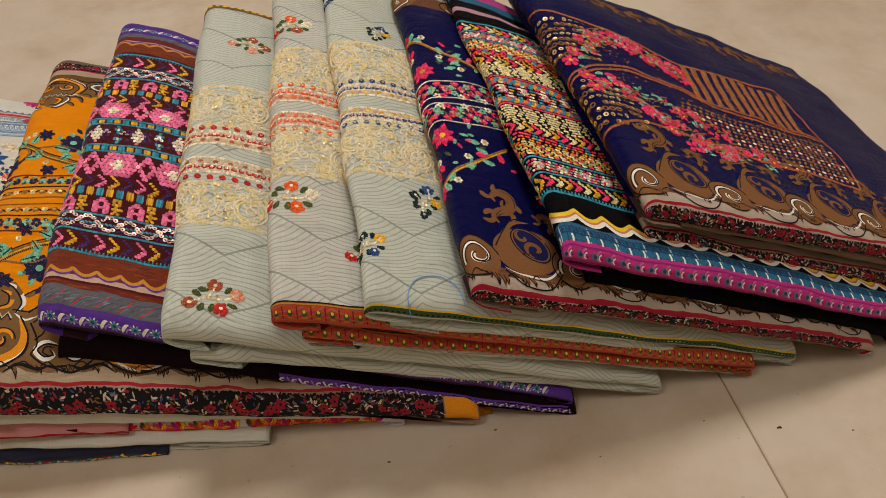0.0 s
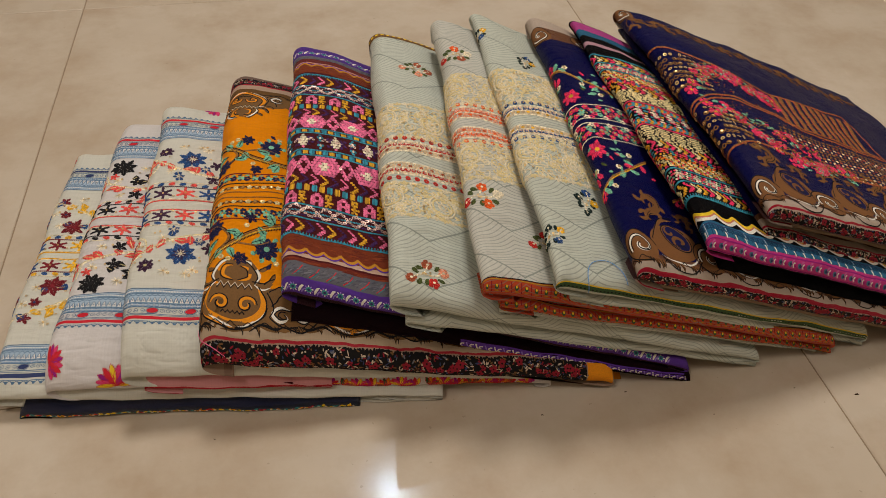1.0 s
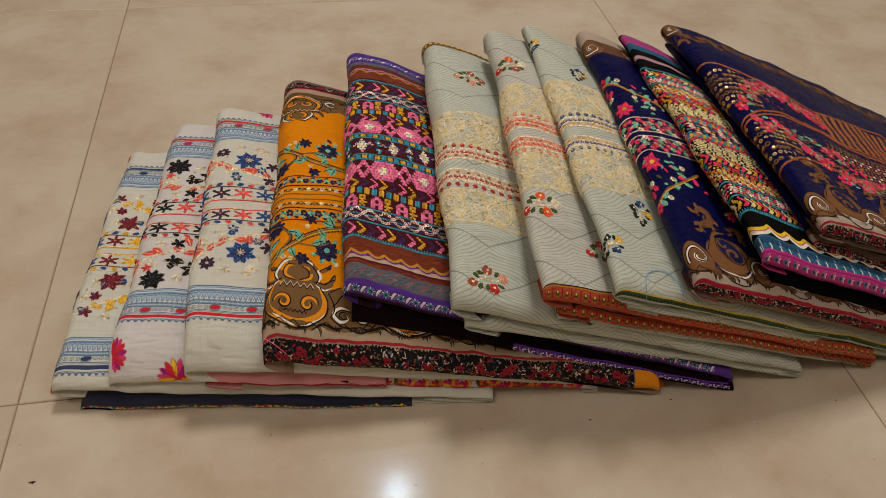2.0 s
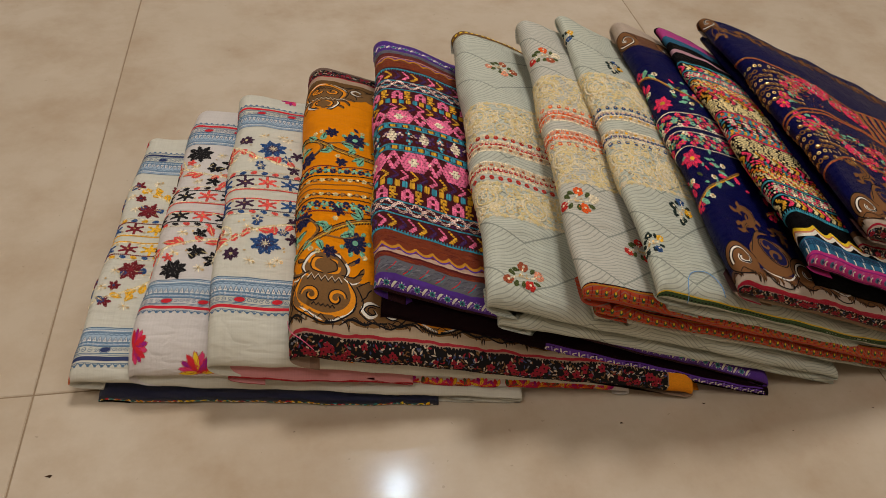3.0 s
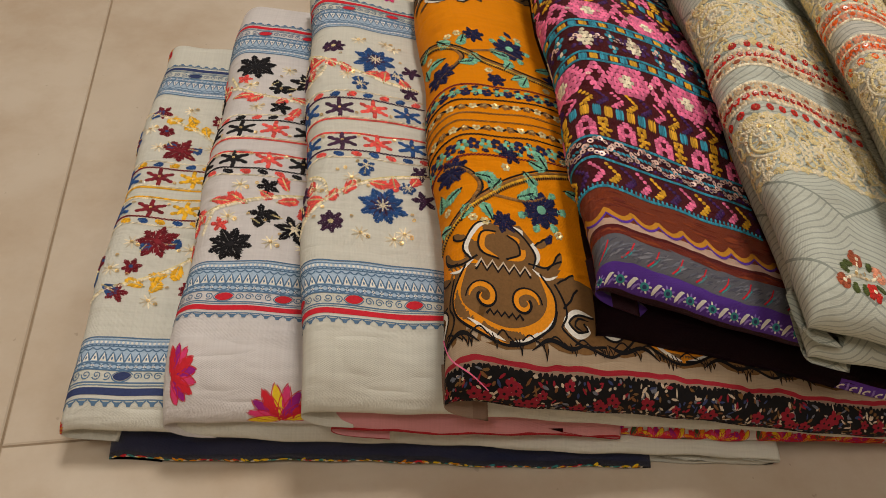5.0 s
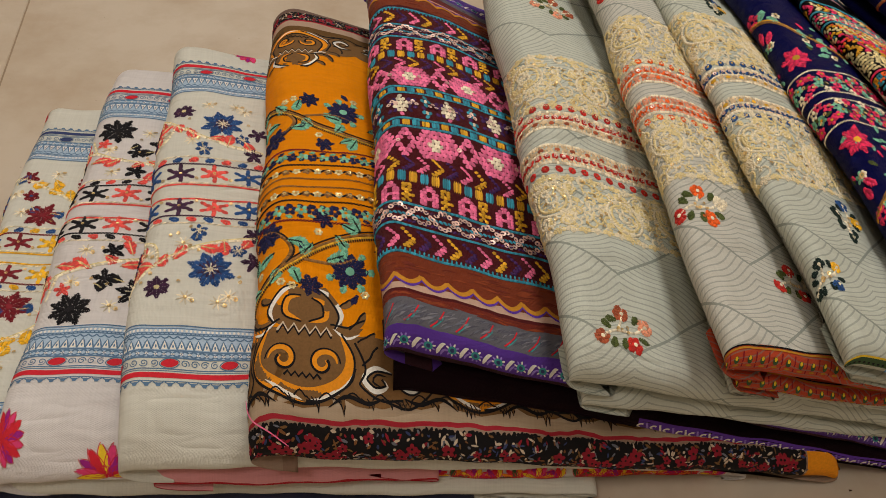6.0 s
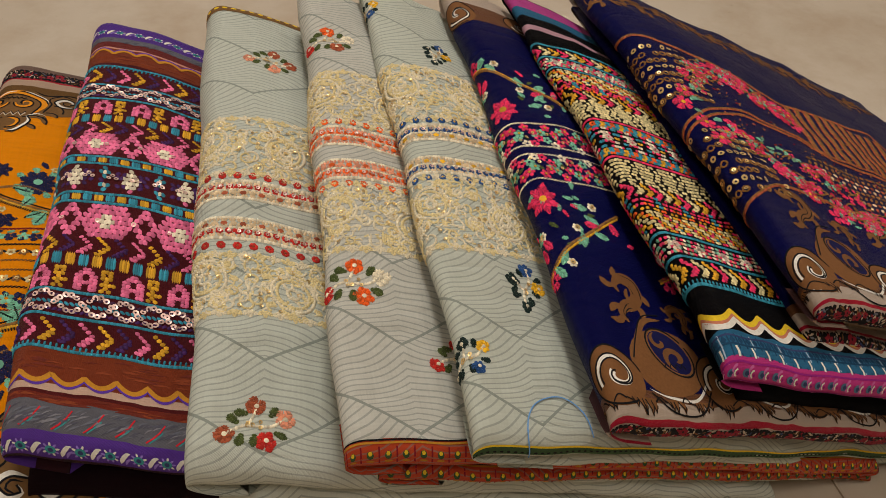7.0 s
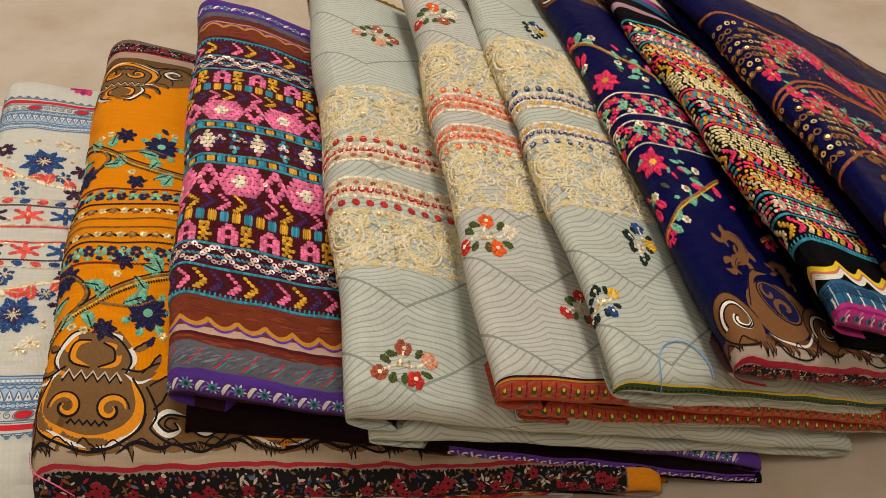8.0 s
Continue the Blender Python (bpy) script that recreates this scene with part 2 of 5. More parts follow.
def surface(i, u, v, h=0.0, top=0.0, bottom=0.55, inset=0.0, front=0.0, short=0.0, ripple=0.0014):
    """The place of a point of cloth: u metres from the fold, v metres from the front edge, h above it.
    top and bottom say which share of the pack's thickness the layer takes."""
    o, back, tip, zf, zb, zt = PACKS[i]
    o, back, tip = np.array(o), np.array(back), np.array(tip)
    w, l = np.linalg.norm(tip - o), np.linalg.norm(back - o)
    du, dv = (tip - o) / w, (back - o) / l
    u, v = np.broadcast_arrays(np.asarray(u, float), np.asarray(v, float))
    thick_front, thick_back = left_thickness(i)

    def place(u, v):
        share = np.clip(u / w, 0, 1)
        t0 = thick_front + (thick_back - thick_front) * np.clip(v / l, 0, 1)
        full = t0 + (max(zt, 0.010) - t0) * share
        thick = np.maximum(full * (bottom - top), 0.003)
        r = thick / 2
        ua, ub = edge(u, r), edge(w - short - inset + (HALF - 1) * r * 2 - u, r)
        va, vb = edge(v, r, LONG[i]), edge(l - front + (HALF - 1) * r * 2 - v, r)
        a = np.where(u < (w - short) / 2, ua[0], w - short - inset - ub[0]) + inset
        b = np.where(v < l / 2, va[0], l - front - vb[0]) + front
        kept = (1 - ua[1] / thick) * (1 - ub[1] / thick) * (1 - va[1] / thick) * (1 - vb[1] / thick)
        s = i * 1.7 + top * 5
        wave = np.sin(b * 31 + a * 23 + s) * np.sin(a * 47 - b * 17 + 2 * s) + 0.5 * np.sin(b * 83 + np.sin(a * 60 + s) * 1.5 + 3 * s) * np.sin(a * 39 + b * 21 + s)
        wave = wave + 0.25 * np.sin(b * 190 - a * 140 + 2 * np.sin(b * 50 + s)) * np.sin(a * 75 - b * 33 + s)
        z = ridge_plane(i, a, b) - full * top - thick * (1 - kept) + wave * ripple * np.clip(kept, 0.2, 1)
        z = z - SAG[i] * np.clip(1 - b / 0.055, 0, 1) ** 2 * (1 - share)
        b2 = b + 0.0008 * np.sin(a * 40 + s * 3) + 0.0004 * np.sin(a * 150 + s)
        a2 = a + 0.0014 * np.sin(b * 48 + s * 2)
        return np.stack([o[0] + du[0] * a2 + dv[0] * b2, o[1] + du[1] * a2 + dv[1] * b2, np.maximum(z, 0.0006)], -1)

    p, e = place(u, v), 0.0006
    n = np.cross(place(u + e, v) - place(u - e, v), place(u, v + e) - place(u, v - e))
    n = n / np.maximum(np.linalg.norm(n, axis=-1, keepdims=True), 1e-12)
    return p + n * np.asarray(h, float)[..., None]


# ---- the room ----
X0, X1, Y0, Y1 = -2.3, 2.5, -2.2, 3.2
floor = part("floor", *box(X0 - 0.1, Y0 - 0.1, -0.10, X1 + 0.1, Y1 + 0.1, -0.0008), GROUT, smooth=False)
tagged(floor, "polished beige marble-look floor tiles with thin worn joints", "floor", kind="structure")
for name, b in (
    ("wall_north", (X0, Y1, 0, X1, Y1 + 0.1, CEILING)),
    ("wall_south", (X0, Y0 - 0.1, 0, X1, Y0, CEILING)),
    ("wall_west", (X0 - 0.1, Y0 - 0.1, 0, X0, Y1 + 0.1, CEILING)),
    ("wall_east", (X1, Y0 - 0.1, 0, X1 + 0.1, Y1 + 0.1, CEILING)),
):
    tagged(part(name, *box(*b), WALL, smooth=False), "plain off-white painted room wall", "wall", kind="structure")
ceiling = part("ceiling", *box(X0 - 0.1, Y0 - 0.1, CEILING, X1 + 0.1, Y1 + 0.1, CEILING + 0.1), WHITE_PAINT, smooth=False)
tagged(ceiling, "plain white painted ceiling with round downlights", "ceiling", kind="structure")


def downlight(x, y):
    n, v, f = 28, [], []
    for r, z in ((0.062, 0.0), (0.085, 0.0), (0.085, -0.006), (0.078, -0.012), (0.064, -0.010), (0.062, -0.002)):
        v += [(x + r * math.cos(2 * math.pi * k / n), y + r * math.sin(2 * math.pi * k / n), CEILING + z) for k in range(n)]
    for ring in range(5):
        f += [(ring * n + k, ring * n + (k + 1) % n, ring * n + n + (k + 1) % n, ring * n + n + k) for k in range(n)]
    tagged(part("downlight", v, f, METAL), "round white recessed ceiling downlight, switched on", "downlight")


def added_light_panel(x, y, width):
    """An added, unseen ceiling panel, flat and square, with a thin frame round its lamp."""
    h, e = width / 2, 0.03
    thing = tagged(new("added_ceiling_light"), "unseen flat square white ceiling panel, added for soft light", "ceiling light", group="ceiling lights")
    for x0, y0, x1, y1 in ((-h - e, -h - e, h + e, -h), (-h - e, h, h + e, h + e), (-h - e, -h, -h, h), (h, -h, h + e, h)):
        part("frame", *box(x + x0, y + y0, CEILING - 0.026, x + x1, y + y1, CEILING - 0.001), METAL, thing, smooth=False)


for x, y, *rest in DOWNLIGHTS:
    downlight(x, y)
for x, y, width, *rest in ADDED_PANELS:
    added_light_panel(x, y, width)


# ---- the packs of folded cloth ----
def layer_mesh(i, top, bottom, inset, front, short=0.0, step=0.004):
    """One folded layer of pack i: a closed cushion with rounded edges."""
    o, back, tip, zf, zb, zt = PACKS[i]
    w, l = math.dist(o, tip) - short, math.dist(o, back)
    us = np.concatenate([np.arange(-0.034, 0.12, 0.0025), np.arange(0.12, w - 0.03, 0.008), np.arange(w - 0.03, w + 0.03, 0.0025)])
    vs = np.concatenate([np.arange(-0.030, 0.05, 0.0025), np.arange(0.05, l - 0.03, step), np.arange(l - 0.03, l + 0.036, 0.0025)])
    grid_u, grid_v = np.meshgrid(us, vs)
    p = surface(i, grid_u, grid_v, 0.0 * grid_u, top, bottom, inset, front, short)
    rows, cols = grid_u.shape
    k = np.arange(rows * cols).reshape(rows, cols)
    faces = np.stack([k[:-1, :-1], k[:-1, 1:], k[1:, 1:], k[1:, :-1]], -1).reshape(-1, 4).tolist()
    rim = [*k[0, :], *k[1:, -1], *k[-1, -2::-1], *k[-2:0:-1, 0]]
    faces.append([int(x) for x in rim[::-1]])
    return p.reshape(-1, 3), faces, np.stack([grid_u, grid_v], -1).reshape(-1, 2)


def pack(i, label, layers):
    """layers: (part name, top share, bottom share, inset at the fold, inset in front, how much shorter, material, label)"""
    thing = tagged(new("folded_fabric"), label, "fabric", group="fanned stack of folded fabrics")
    for name, top, bottom, inset, front, short, material, note in layers:
        v, f, uv = layer_mesh(i, top, bottom, inset, front, short)
        part(name, v, f, material, thing, note, uv=uv)
    return thing


# ---- prints and needlework, laid on the cloth in millimetres of cloth ----
def curve(points, step=1.6):
    """A smooth line through a few points."""
    p = np.asarray(points, float)
    q = np.vstack([2 * p[0] - p[1], p, 2 * p[-1] - p[-2]])
    out = []
    for k in range(len(p) - 1):
        a, b, c, d = q[k : k + 4]
        n = max(2, int(np.linalg.norm(c - b) / step))
        t = np.linspace(0, 1, n, endpoint=False)[:, None]
        out.append(0.5 * (2 * b + (c - a) * t + (2 * a - 5 * b + 4 * c - d) * t**2 + (3 * b - a - 3 * c + d) * t**3))
    return np.vstack([*out, p[-1:]])


def spiral(u, v, r0, r1, start, turns, n=34):
    t = np.linspace(0, 1, n)
    a, r = np.radians(start) + 2 * math.pi * turns * t, r0 + (r1 - r0) * t
    return np.stack([u + r * np.cos(a), v + r * np.sin(a)], -1)


def oval(u, v, a, b, turn=0.0, n=12, point=1.0):
    """An oval; point over 1 draws its ends out like a leaf."""
    t = np.linspace(0, 2 * math.pi, n, endpoint=False)
    x, y = a * np.cos(t), b * np.sign(np.sin(t)) * np.abs(np.sin(t)) ** point
    c, s = math.cos(math.radians(turn)), math.sin(math.radians(turn))
    return np.stack([u + x * c - y * s, v + x * s + y * c], -1)


class Trim:
    """Needlework and print of one pack, gathered part by part."""

    def __init__(self, i, top=0.0, bottom=0.62, inset=0.0, front=0.0):
        self.i, self.layer, self.parts, self.rng = i, (top, bottom, inset, front), [], random.Random(100 + i)
        self.use("print")

    def use(self, name, label="", kind=""):
        """Starts a new part."""
        self.now = dict(name=name, v=[], f=[], m=[], mats=[], label=label, n=0, kind=kind)
        self.parts.append(self.now)
        return self

    def _add(self, verts, faces, mat):
        g = self.now
        if mat not in g["mats"]:
            g["mats"].append(mat)
        slot = g["mats"].index(mat)
        g["v"].append(verts)
        g["f"] += [tuple(k + g["n"] for k in f) for f in faces]
        g["m"] += [slot] * len(faces)
        g["n"] += len(verts)

    def poly(self, pts, mat, h=0.20, lift=0.0):
        pts = np.asarray(pts, float)
        c, n = pts.mean(0), len(pts)
        reach = np.linalg.norm(pts - c, axis=1).max()
        rings = max(1, int(math.ceil(reach / 3.0)))
        if lift and rings == 1 and reach > 0.9:
            rings = 2
        v, f = [], []
        for k in range(rings):
            s = 1 - k / rings
            v.append(np.column_stack([c + (pts - c) * s, np.full(n, h + lift * (1 - s * s))]))
            if k:
                a, b = (k - 1) * n, k * n
                f += [(a + j, a + (j + 1) % n, b + (j + 1) % n, b + j) for j in range(n)]
        v.append(np.array([[*c, h + lift]]))
        a = (rings - 1) * n
        f += [(a + j, a + (j + 1) % n, rings * n) for j in range(n)]
        self._add(np.vstack(v), f, mat)

    def line(self, pts, width, mat, h=0.20, lift=0.0, taper=False):
        p = np.asarray(pts, float)
        d = np.gradient(p, axis=0)
        d /= np.maximum(np.linalg.norm(d, axis=1, keepdims=True), 1e-9)
        side = np.stack([-d[:, 1], d[:, 0]], -1)
        w = np.full(len(p), width / 2.0) if np.isscalar(width) else np.asarray(width) / 2.0
        if taper:
            w = w * np.clip(np.sin(np.linspace(0.12, math.pi - 0.12, len(p))) * 1.3, 0.1, 1)
        n = len(p)
        rows = [p + side * w[:, None], p, p - side * w[:, None]] if lift else [p + side * w[:, None], p - side * w[:, None]]
        hs = [h, h + lift, h] if lift else [h, h]
        v = np.vstack([np.column_stack([r, np.full(n, z)]) for r, z in zip(rows, hs)])
        f = [(r * n + k + n, r * n + k + n + 1, r * n + k + 1, r * n + k) for r in range(len(rows) - 1) for k in range(n - 1)]
        self._add(v, f, mat)

    def band(self, u0, u1, v0, v1, mat, h=0.12, wave=0.0, length=10.0):
        """A strip of print across the cloth, with a straight or scalloped lower edge."""
        us = np.arange(u0, u1 + 0.1, 1.5)
        low = v0 - wave * np.abs(np.sin(us * math.pi / length))
        n = len(us)
        k = max(2, int((v1 - v0) / 3) + 1)
        rows = [np.column_stack([us, low + (v1 - low) * t, np.full(n, h)]) for t in np.linspace(0, 1, k)]
        f = [(r * n + j, r * n + j + 1, r * n + n + j + 1, r * n + n + j) for r in range(k - 1) for j in range(n - 1)]
        self._add(np.vstack(rows), f, mat)

    def stitch(self, u, v, length, width, turn, mat, h=0.15, lift=0.7):
        self.poly(oval(u, v, length * 0.57, width * 0.68, turn, 6), mat, h, lift)

    def leaf(self, u, v, length, width, turn, mat, lift=0.6, h=0.2):
        """A satin-stitched leaf from (u, v) outwards, with slanting threads."""
        a = math.radians(turn)
        if length < 3.6:
            self.poly(oval(u + math.cos(a) * length / 2, v + math.sin(a) * length / 2, length / 2, width / 2, turn, 8, 1.4), mat, h, lift)
            return
        n = max(4, int(length / 0.95))
        for k in range(n):
            t = (k + 0.5) / n
            half = width * 0.6 * math.sin(math.pi * min(1, t * 0.86 + 0.12)) ** 1.1 * self.rng.uniform(0.8, 1.1)
            x, y = u + math.cos(a) * length * t, v + math.sin(a) * length * t
            for side in (1, -1):
                b = a + side * 0.95
                r = half / math.sin(0.95) / 2
                self.stitch(x + math.cos(b) * r, y + math.sin(b) * r, 2.0 * r + 0.4, 0.85, math.degrees(b) + self.rng.uniform(-7, 7), mat, h, lift)

    def flower(self, u, v, r, petals, mat, core=None, tip=None, turn=0.0, wide=0.55):
        for k in range(petals):
            a = turn + 360.0 * k / petals
            self.leaf(u + 0.18 * r * math.cos(math.radians(a)), v + 0.18 * r * math.sin(math.radians(a)), r * 0.85, r * wide, a, mat if tip is None or k % 2 == 0 else tip)
        if core is not None:
            self.poly(oval(u, v, r * 0.26, r * 0.26, 0, 8), core, 0.6, 0.5)

    def spiky(self, u, v, r, mat, spikes=9, turn=0.0, spread=360.0, core=None):
        """A cross-stitched bloom with ragged pointed petals."""
        self.poly(oval(u, v, r * 0.2, r * 0.2, 0, 10), mat, 0.2, 0.4)
        for k in range(spikes):
            a = math.radians(turn + spread * k / spikes) + self.rng.uniform(-0.08, 0.08)
            tip = self.rng.uniform(0.82, 1.08)
            for s in np.arange(0.12, tip, 1.25 / r):
                q = s / tip
                half = r * 0.46 * min(1.0, 0.35 + 1.9 * q) * (1 - q) ** 0.9 * self.rng.uniform(0.7, 1.2) + 0.45
                x, y = u + math.cos(a) * r * s, v + math.sin(a) * r * s
                for e in (-1, 1):
                    b = a + e * 0.72
                    self.stitch(x + math.cos(b) * half * 0.55, y + math.sin(b) * half * 0.55, half * 1.15, 0.85, math.degrees(b) + self.rng.uniform(-8, 8), mat, 0.15, self.rng.uniform(0.5, 1.1))
        if core is not None:
            self.poly(oval(u, v, r * 0.22, r * 0.22, 0, 8), core, 0.6, 0.4)

    def chain(self, pts, mat, width=1.1, step=1.5, lift=0.6, lean=28):
        """A line of slanting stitches, like a cord."""
        p = np.asarray(pts, float)
        d = np.concatenate([[0], np.cumsum(np.linalg.norm(np.diff(p, axis=0), axis=1))])
        for s in np.arange(0, d[-1], step):
            x, y = np.interp(s, d, p[:, 0]), np.interp(s, d, p[:, 1])
            x2, y2 = np.interp(s + 0.5, d, p[:, 0]), np.interp(s + 0.5, d, p[:, 1])
            self.stitch(x, y, step * 1.5, width, math.degrees(math.atan2(y2 - y, x2 - x)) + lean, mat, 0.2, lift)

    def sequin(self, u, v, r, mat, h=0.7):
        n, tilt, way = 9, self.rng.uniform(0.0, 0.35), self.rng.uniform(0, 6.28)
        v0, f = [], []
        for q in (1.0, 0.36):
            for k in range(n):
                a = 2 * math.pi * k / n
                x, y = r * q * math.cos(a), r * q * math.sin(a)
                v0.append((u + x, v + y, h + tilt * (x * math.cos(way) + y * math.sin(way)) - 0.25 * (1 - q)))
        f = [(k, (k + 1) % n, n + (k + 1) % n, n + k) for k in range(n)]
        self._add(np.array(v0), f, mat)

    def finish(self, thing):
        for g in self.parts:
            if not g["n"]:
                continue
            q = np.vstack(g["v"]) / 1000.0
            top, bottom, inset, front = self.layer
            p = surface(self.i, q[:, 0], q[:, 1], q[:, 2], top, bottom, inset, front)
            part(g["name"], p, g["f"], g["mats"], thing, g["label"], g["kind"], slots=g["m"], uv=q[:, :2])


# ---- threads, prints and sequins ----
def thread(name, r, g, b, rough=0.6, sheen=0.0):
    return plain("thread_" + name, rgb(r, g, b), rough, spread=0.34, sheen=sheen, bump=0.6, scale=900.0)


def soft_thread(name, r, g, b):
    return plain("thread_" + name, rgb(r, g, b), 0.6, spread=0.12, bump=0.5, scale=900.0)


def ink(name, r, g, b):
    return plain("print_" + name, rgb(r, g, b), 0.85, spread=0.06, bump=0.15, scale=700.0)


CORAL, RED, DEEP_RED = thread("coral", 226, 84, 74), thread("red", 196, 44, 34), thread("deep_red", 120, 24, 34)
BLACK, NAVY, BLUE, TEAL = thread("black", 18, 14, 17), thread("navy", 26, 26, 66), thread("blue", 40, 78, 130), thread("teal", 52, 140, 160)
PURPLE, PLUM, PINK, HOT = thread("purple", 66, 30, 84), thread("plum", 66, 36, 62), thread("pink", 232, 112, 150), thread("hot_pink", 226, 50, 96)
YELLOW, OCHRE, ORANGE = thread("yellow", 232, 176, 36), thread("ochre", 214, 158, 36), thread("orange", 236, 98, 30)
CREAM, STRAW, MINT, GREEN = thread("cream", 232, 218, 188), thread("straw", 222, 204, 148), thread("mint", 120, 182, 150), thread("green", 76, 86, 40)
BRONZE, SALMON, WHITE = thread("bronze", 140, 96, 44, 0.4), thread("salmon", 226, 150, 116), thread("white", 226, 222, 212)
DARK_GREEN, RUST = thread("dark_green", 22, 40, 34), thread("rust", 168, 84, 52)
GOLD = plain("gold_sequin", rgb(224, 190, 126), 0.35, 0.55, spread=0.3)
SILVER = plain("pale_sequin", rgb(226, 190, 176), 0.38, 0.35, spread=0.35)
INK_BLUE, INK_PALE, INK_NAVY = ink("slate_blue", 88, 116, 142), ink("pale_blue", 166, 184, 200), ink("navy", 52, 62, 100)
INK_RED, INK_PINK, INK_MAGENTA = ink("red", 200, 36, 48), ink("pink", 214, 60, 110), ink("magenta", 150, 30, 120)
INK_YELLOW, INK_ORANGE, INK_BLACK = ink("yellow", 228, 190, 40), ink("orange", 226, 140, 20), ink("black", 15, 12, 13)
INK_BROWN, INK_TAN, INK_WHITE = ink("brown", 118, 84, 46), ink("copper", 120, 78, 42), ink("white", 226, 218, 204)
INK_GREY, INK_PURPLE, INK_TEAL = ink("grey", 104, 104, 112), ink("purple", 92, 52, 150), ink("teal", 60, 140, 140)
INK_GREEN, INK_BEIGE, INK_DEEP = ink("green", 60, 84, 50), ink("beige", 196, 176, 150), ink("dark_red", 140, 26, 40)
INK_CRIMSON = ink("crimson", 140, 26, 44)
INK_OCHRE, BUFF = ink("ochre", 190, 128, 36), thread("buff", 216, 188, 148)
INK_NAVY_SATIN, INK_ROSE = ink("navy_satin", 14, 14, 66), ink("rose", 205, 100, 160)


def floral_band(t, v0, v1, u1=330.0):
    """A dense printed band of dark leaves and red roses with light flecks."""
    rng, mid, tall = t.rng, (v0 + v1) / 2, v1 - v0
    size = min(tall, 13.0)
    t.band(-9, u1, v0 + 0.8, v1 - 1.2, INK_BLACK, 0.16)
    u = -8.0
    while u < u1:
        for k in range(6):
            a, y = rng.uniform(0, 360), mid + rng.uniform(-0.44, 0.44) * tall
            t.poly(oval(u + rng.uniform(-2, 2), y, size * rng.uniform(0.06, 0.19), size * rng.uniform(0.035, 0.07), a, 7, 1.5), (INK_BEIGE, INK_GREY, INK_TAN, INK_BEIGE, INK_NAVY, INK_DEEP, INK_BROWN)[rng.randrange(7)], 0.26 + 0.02 * k)
        if rng.random() < 0.38:
            y, r = mid + rng.uniform(-0.3, 0.3) * tall, size * rng.uniform(0.16, 0.3)
            for k in range(5):
                a = 72 * k + rng.uniform(0, 40)
                t.poly(oval(u + r * 0.6 * math.cos(math.radians(a)), y + r * 0.6 * math.sin(math.radians(a)), r * 0.55, r * 0.42, a, 8), (INK_CRIMSON, INK_DEEP, INK_DEEP)[k % 3], 0.40)
            t.poly(oval(u, y, r * 0.25, r * 0.25, 0, 6), INK_BLACK, 0.48)
        u += rng.uniform(2.2, 3.6)
    for v, way in ((v0 + 0.8, -1), (v1 - 1.2, 1)):
        u = -8.0
        while u < u1:
            t.poly(oval(u, v, rng.uniform(1.0, 2.2), rng.uniform(0.8, 1.9), rng.uniform(0, 180), 7, 1.3), INK_BLACK, 0.3)
            u += rng.uniform(1.4, 3.4)


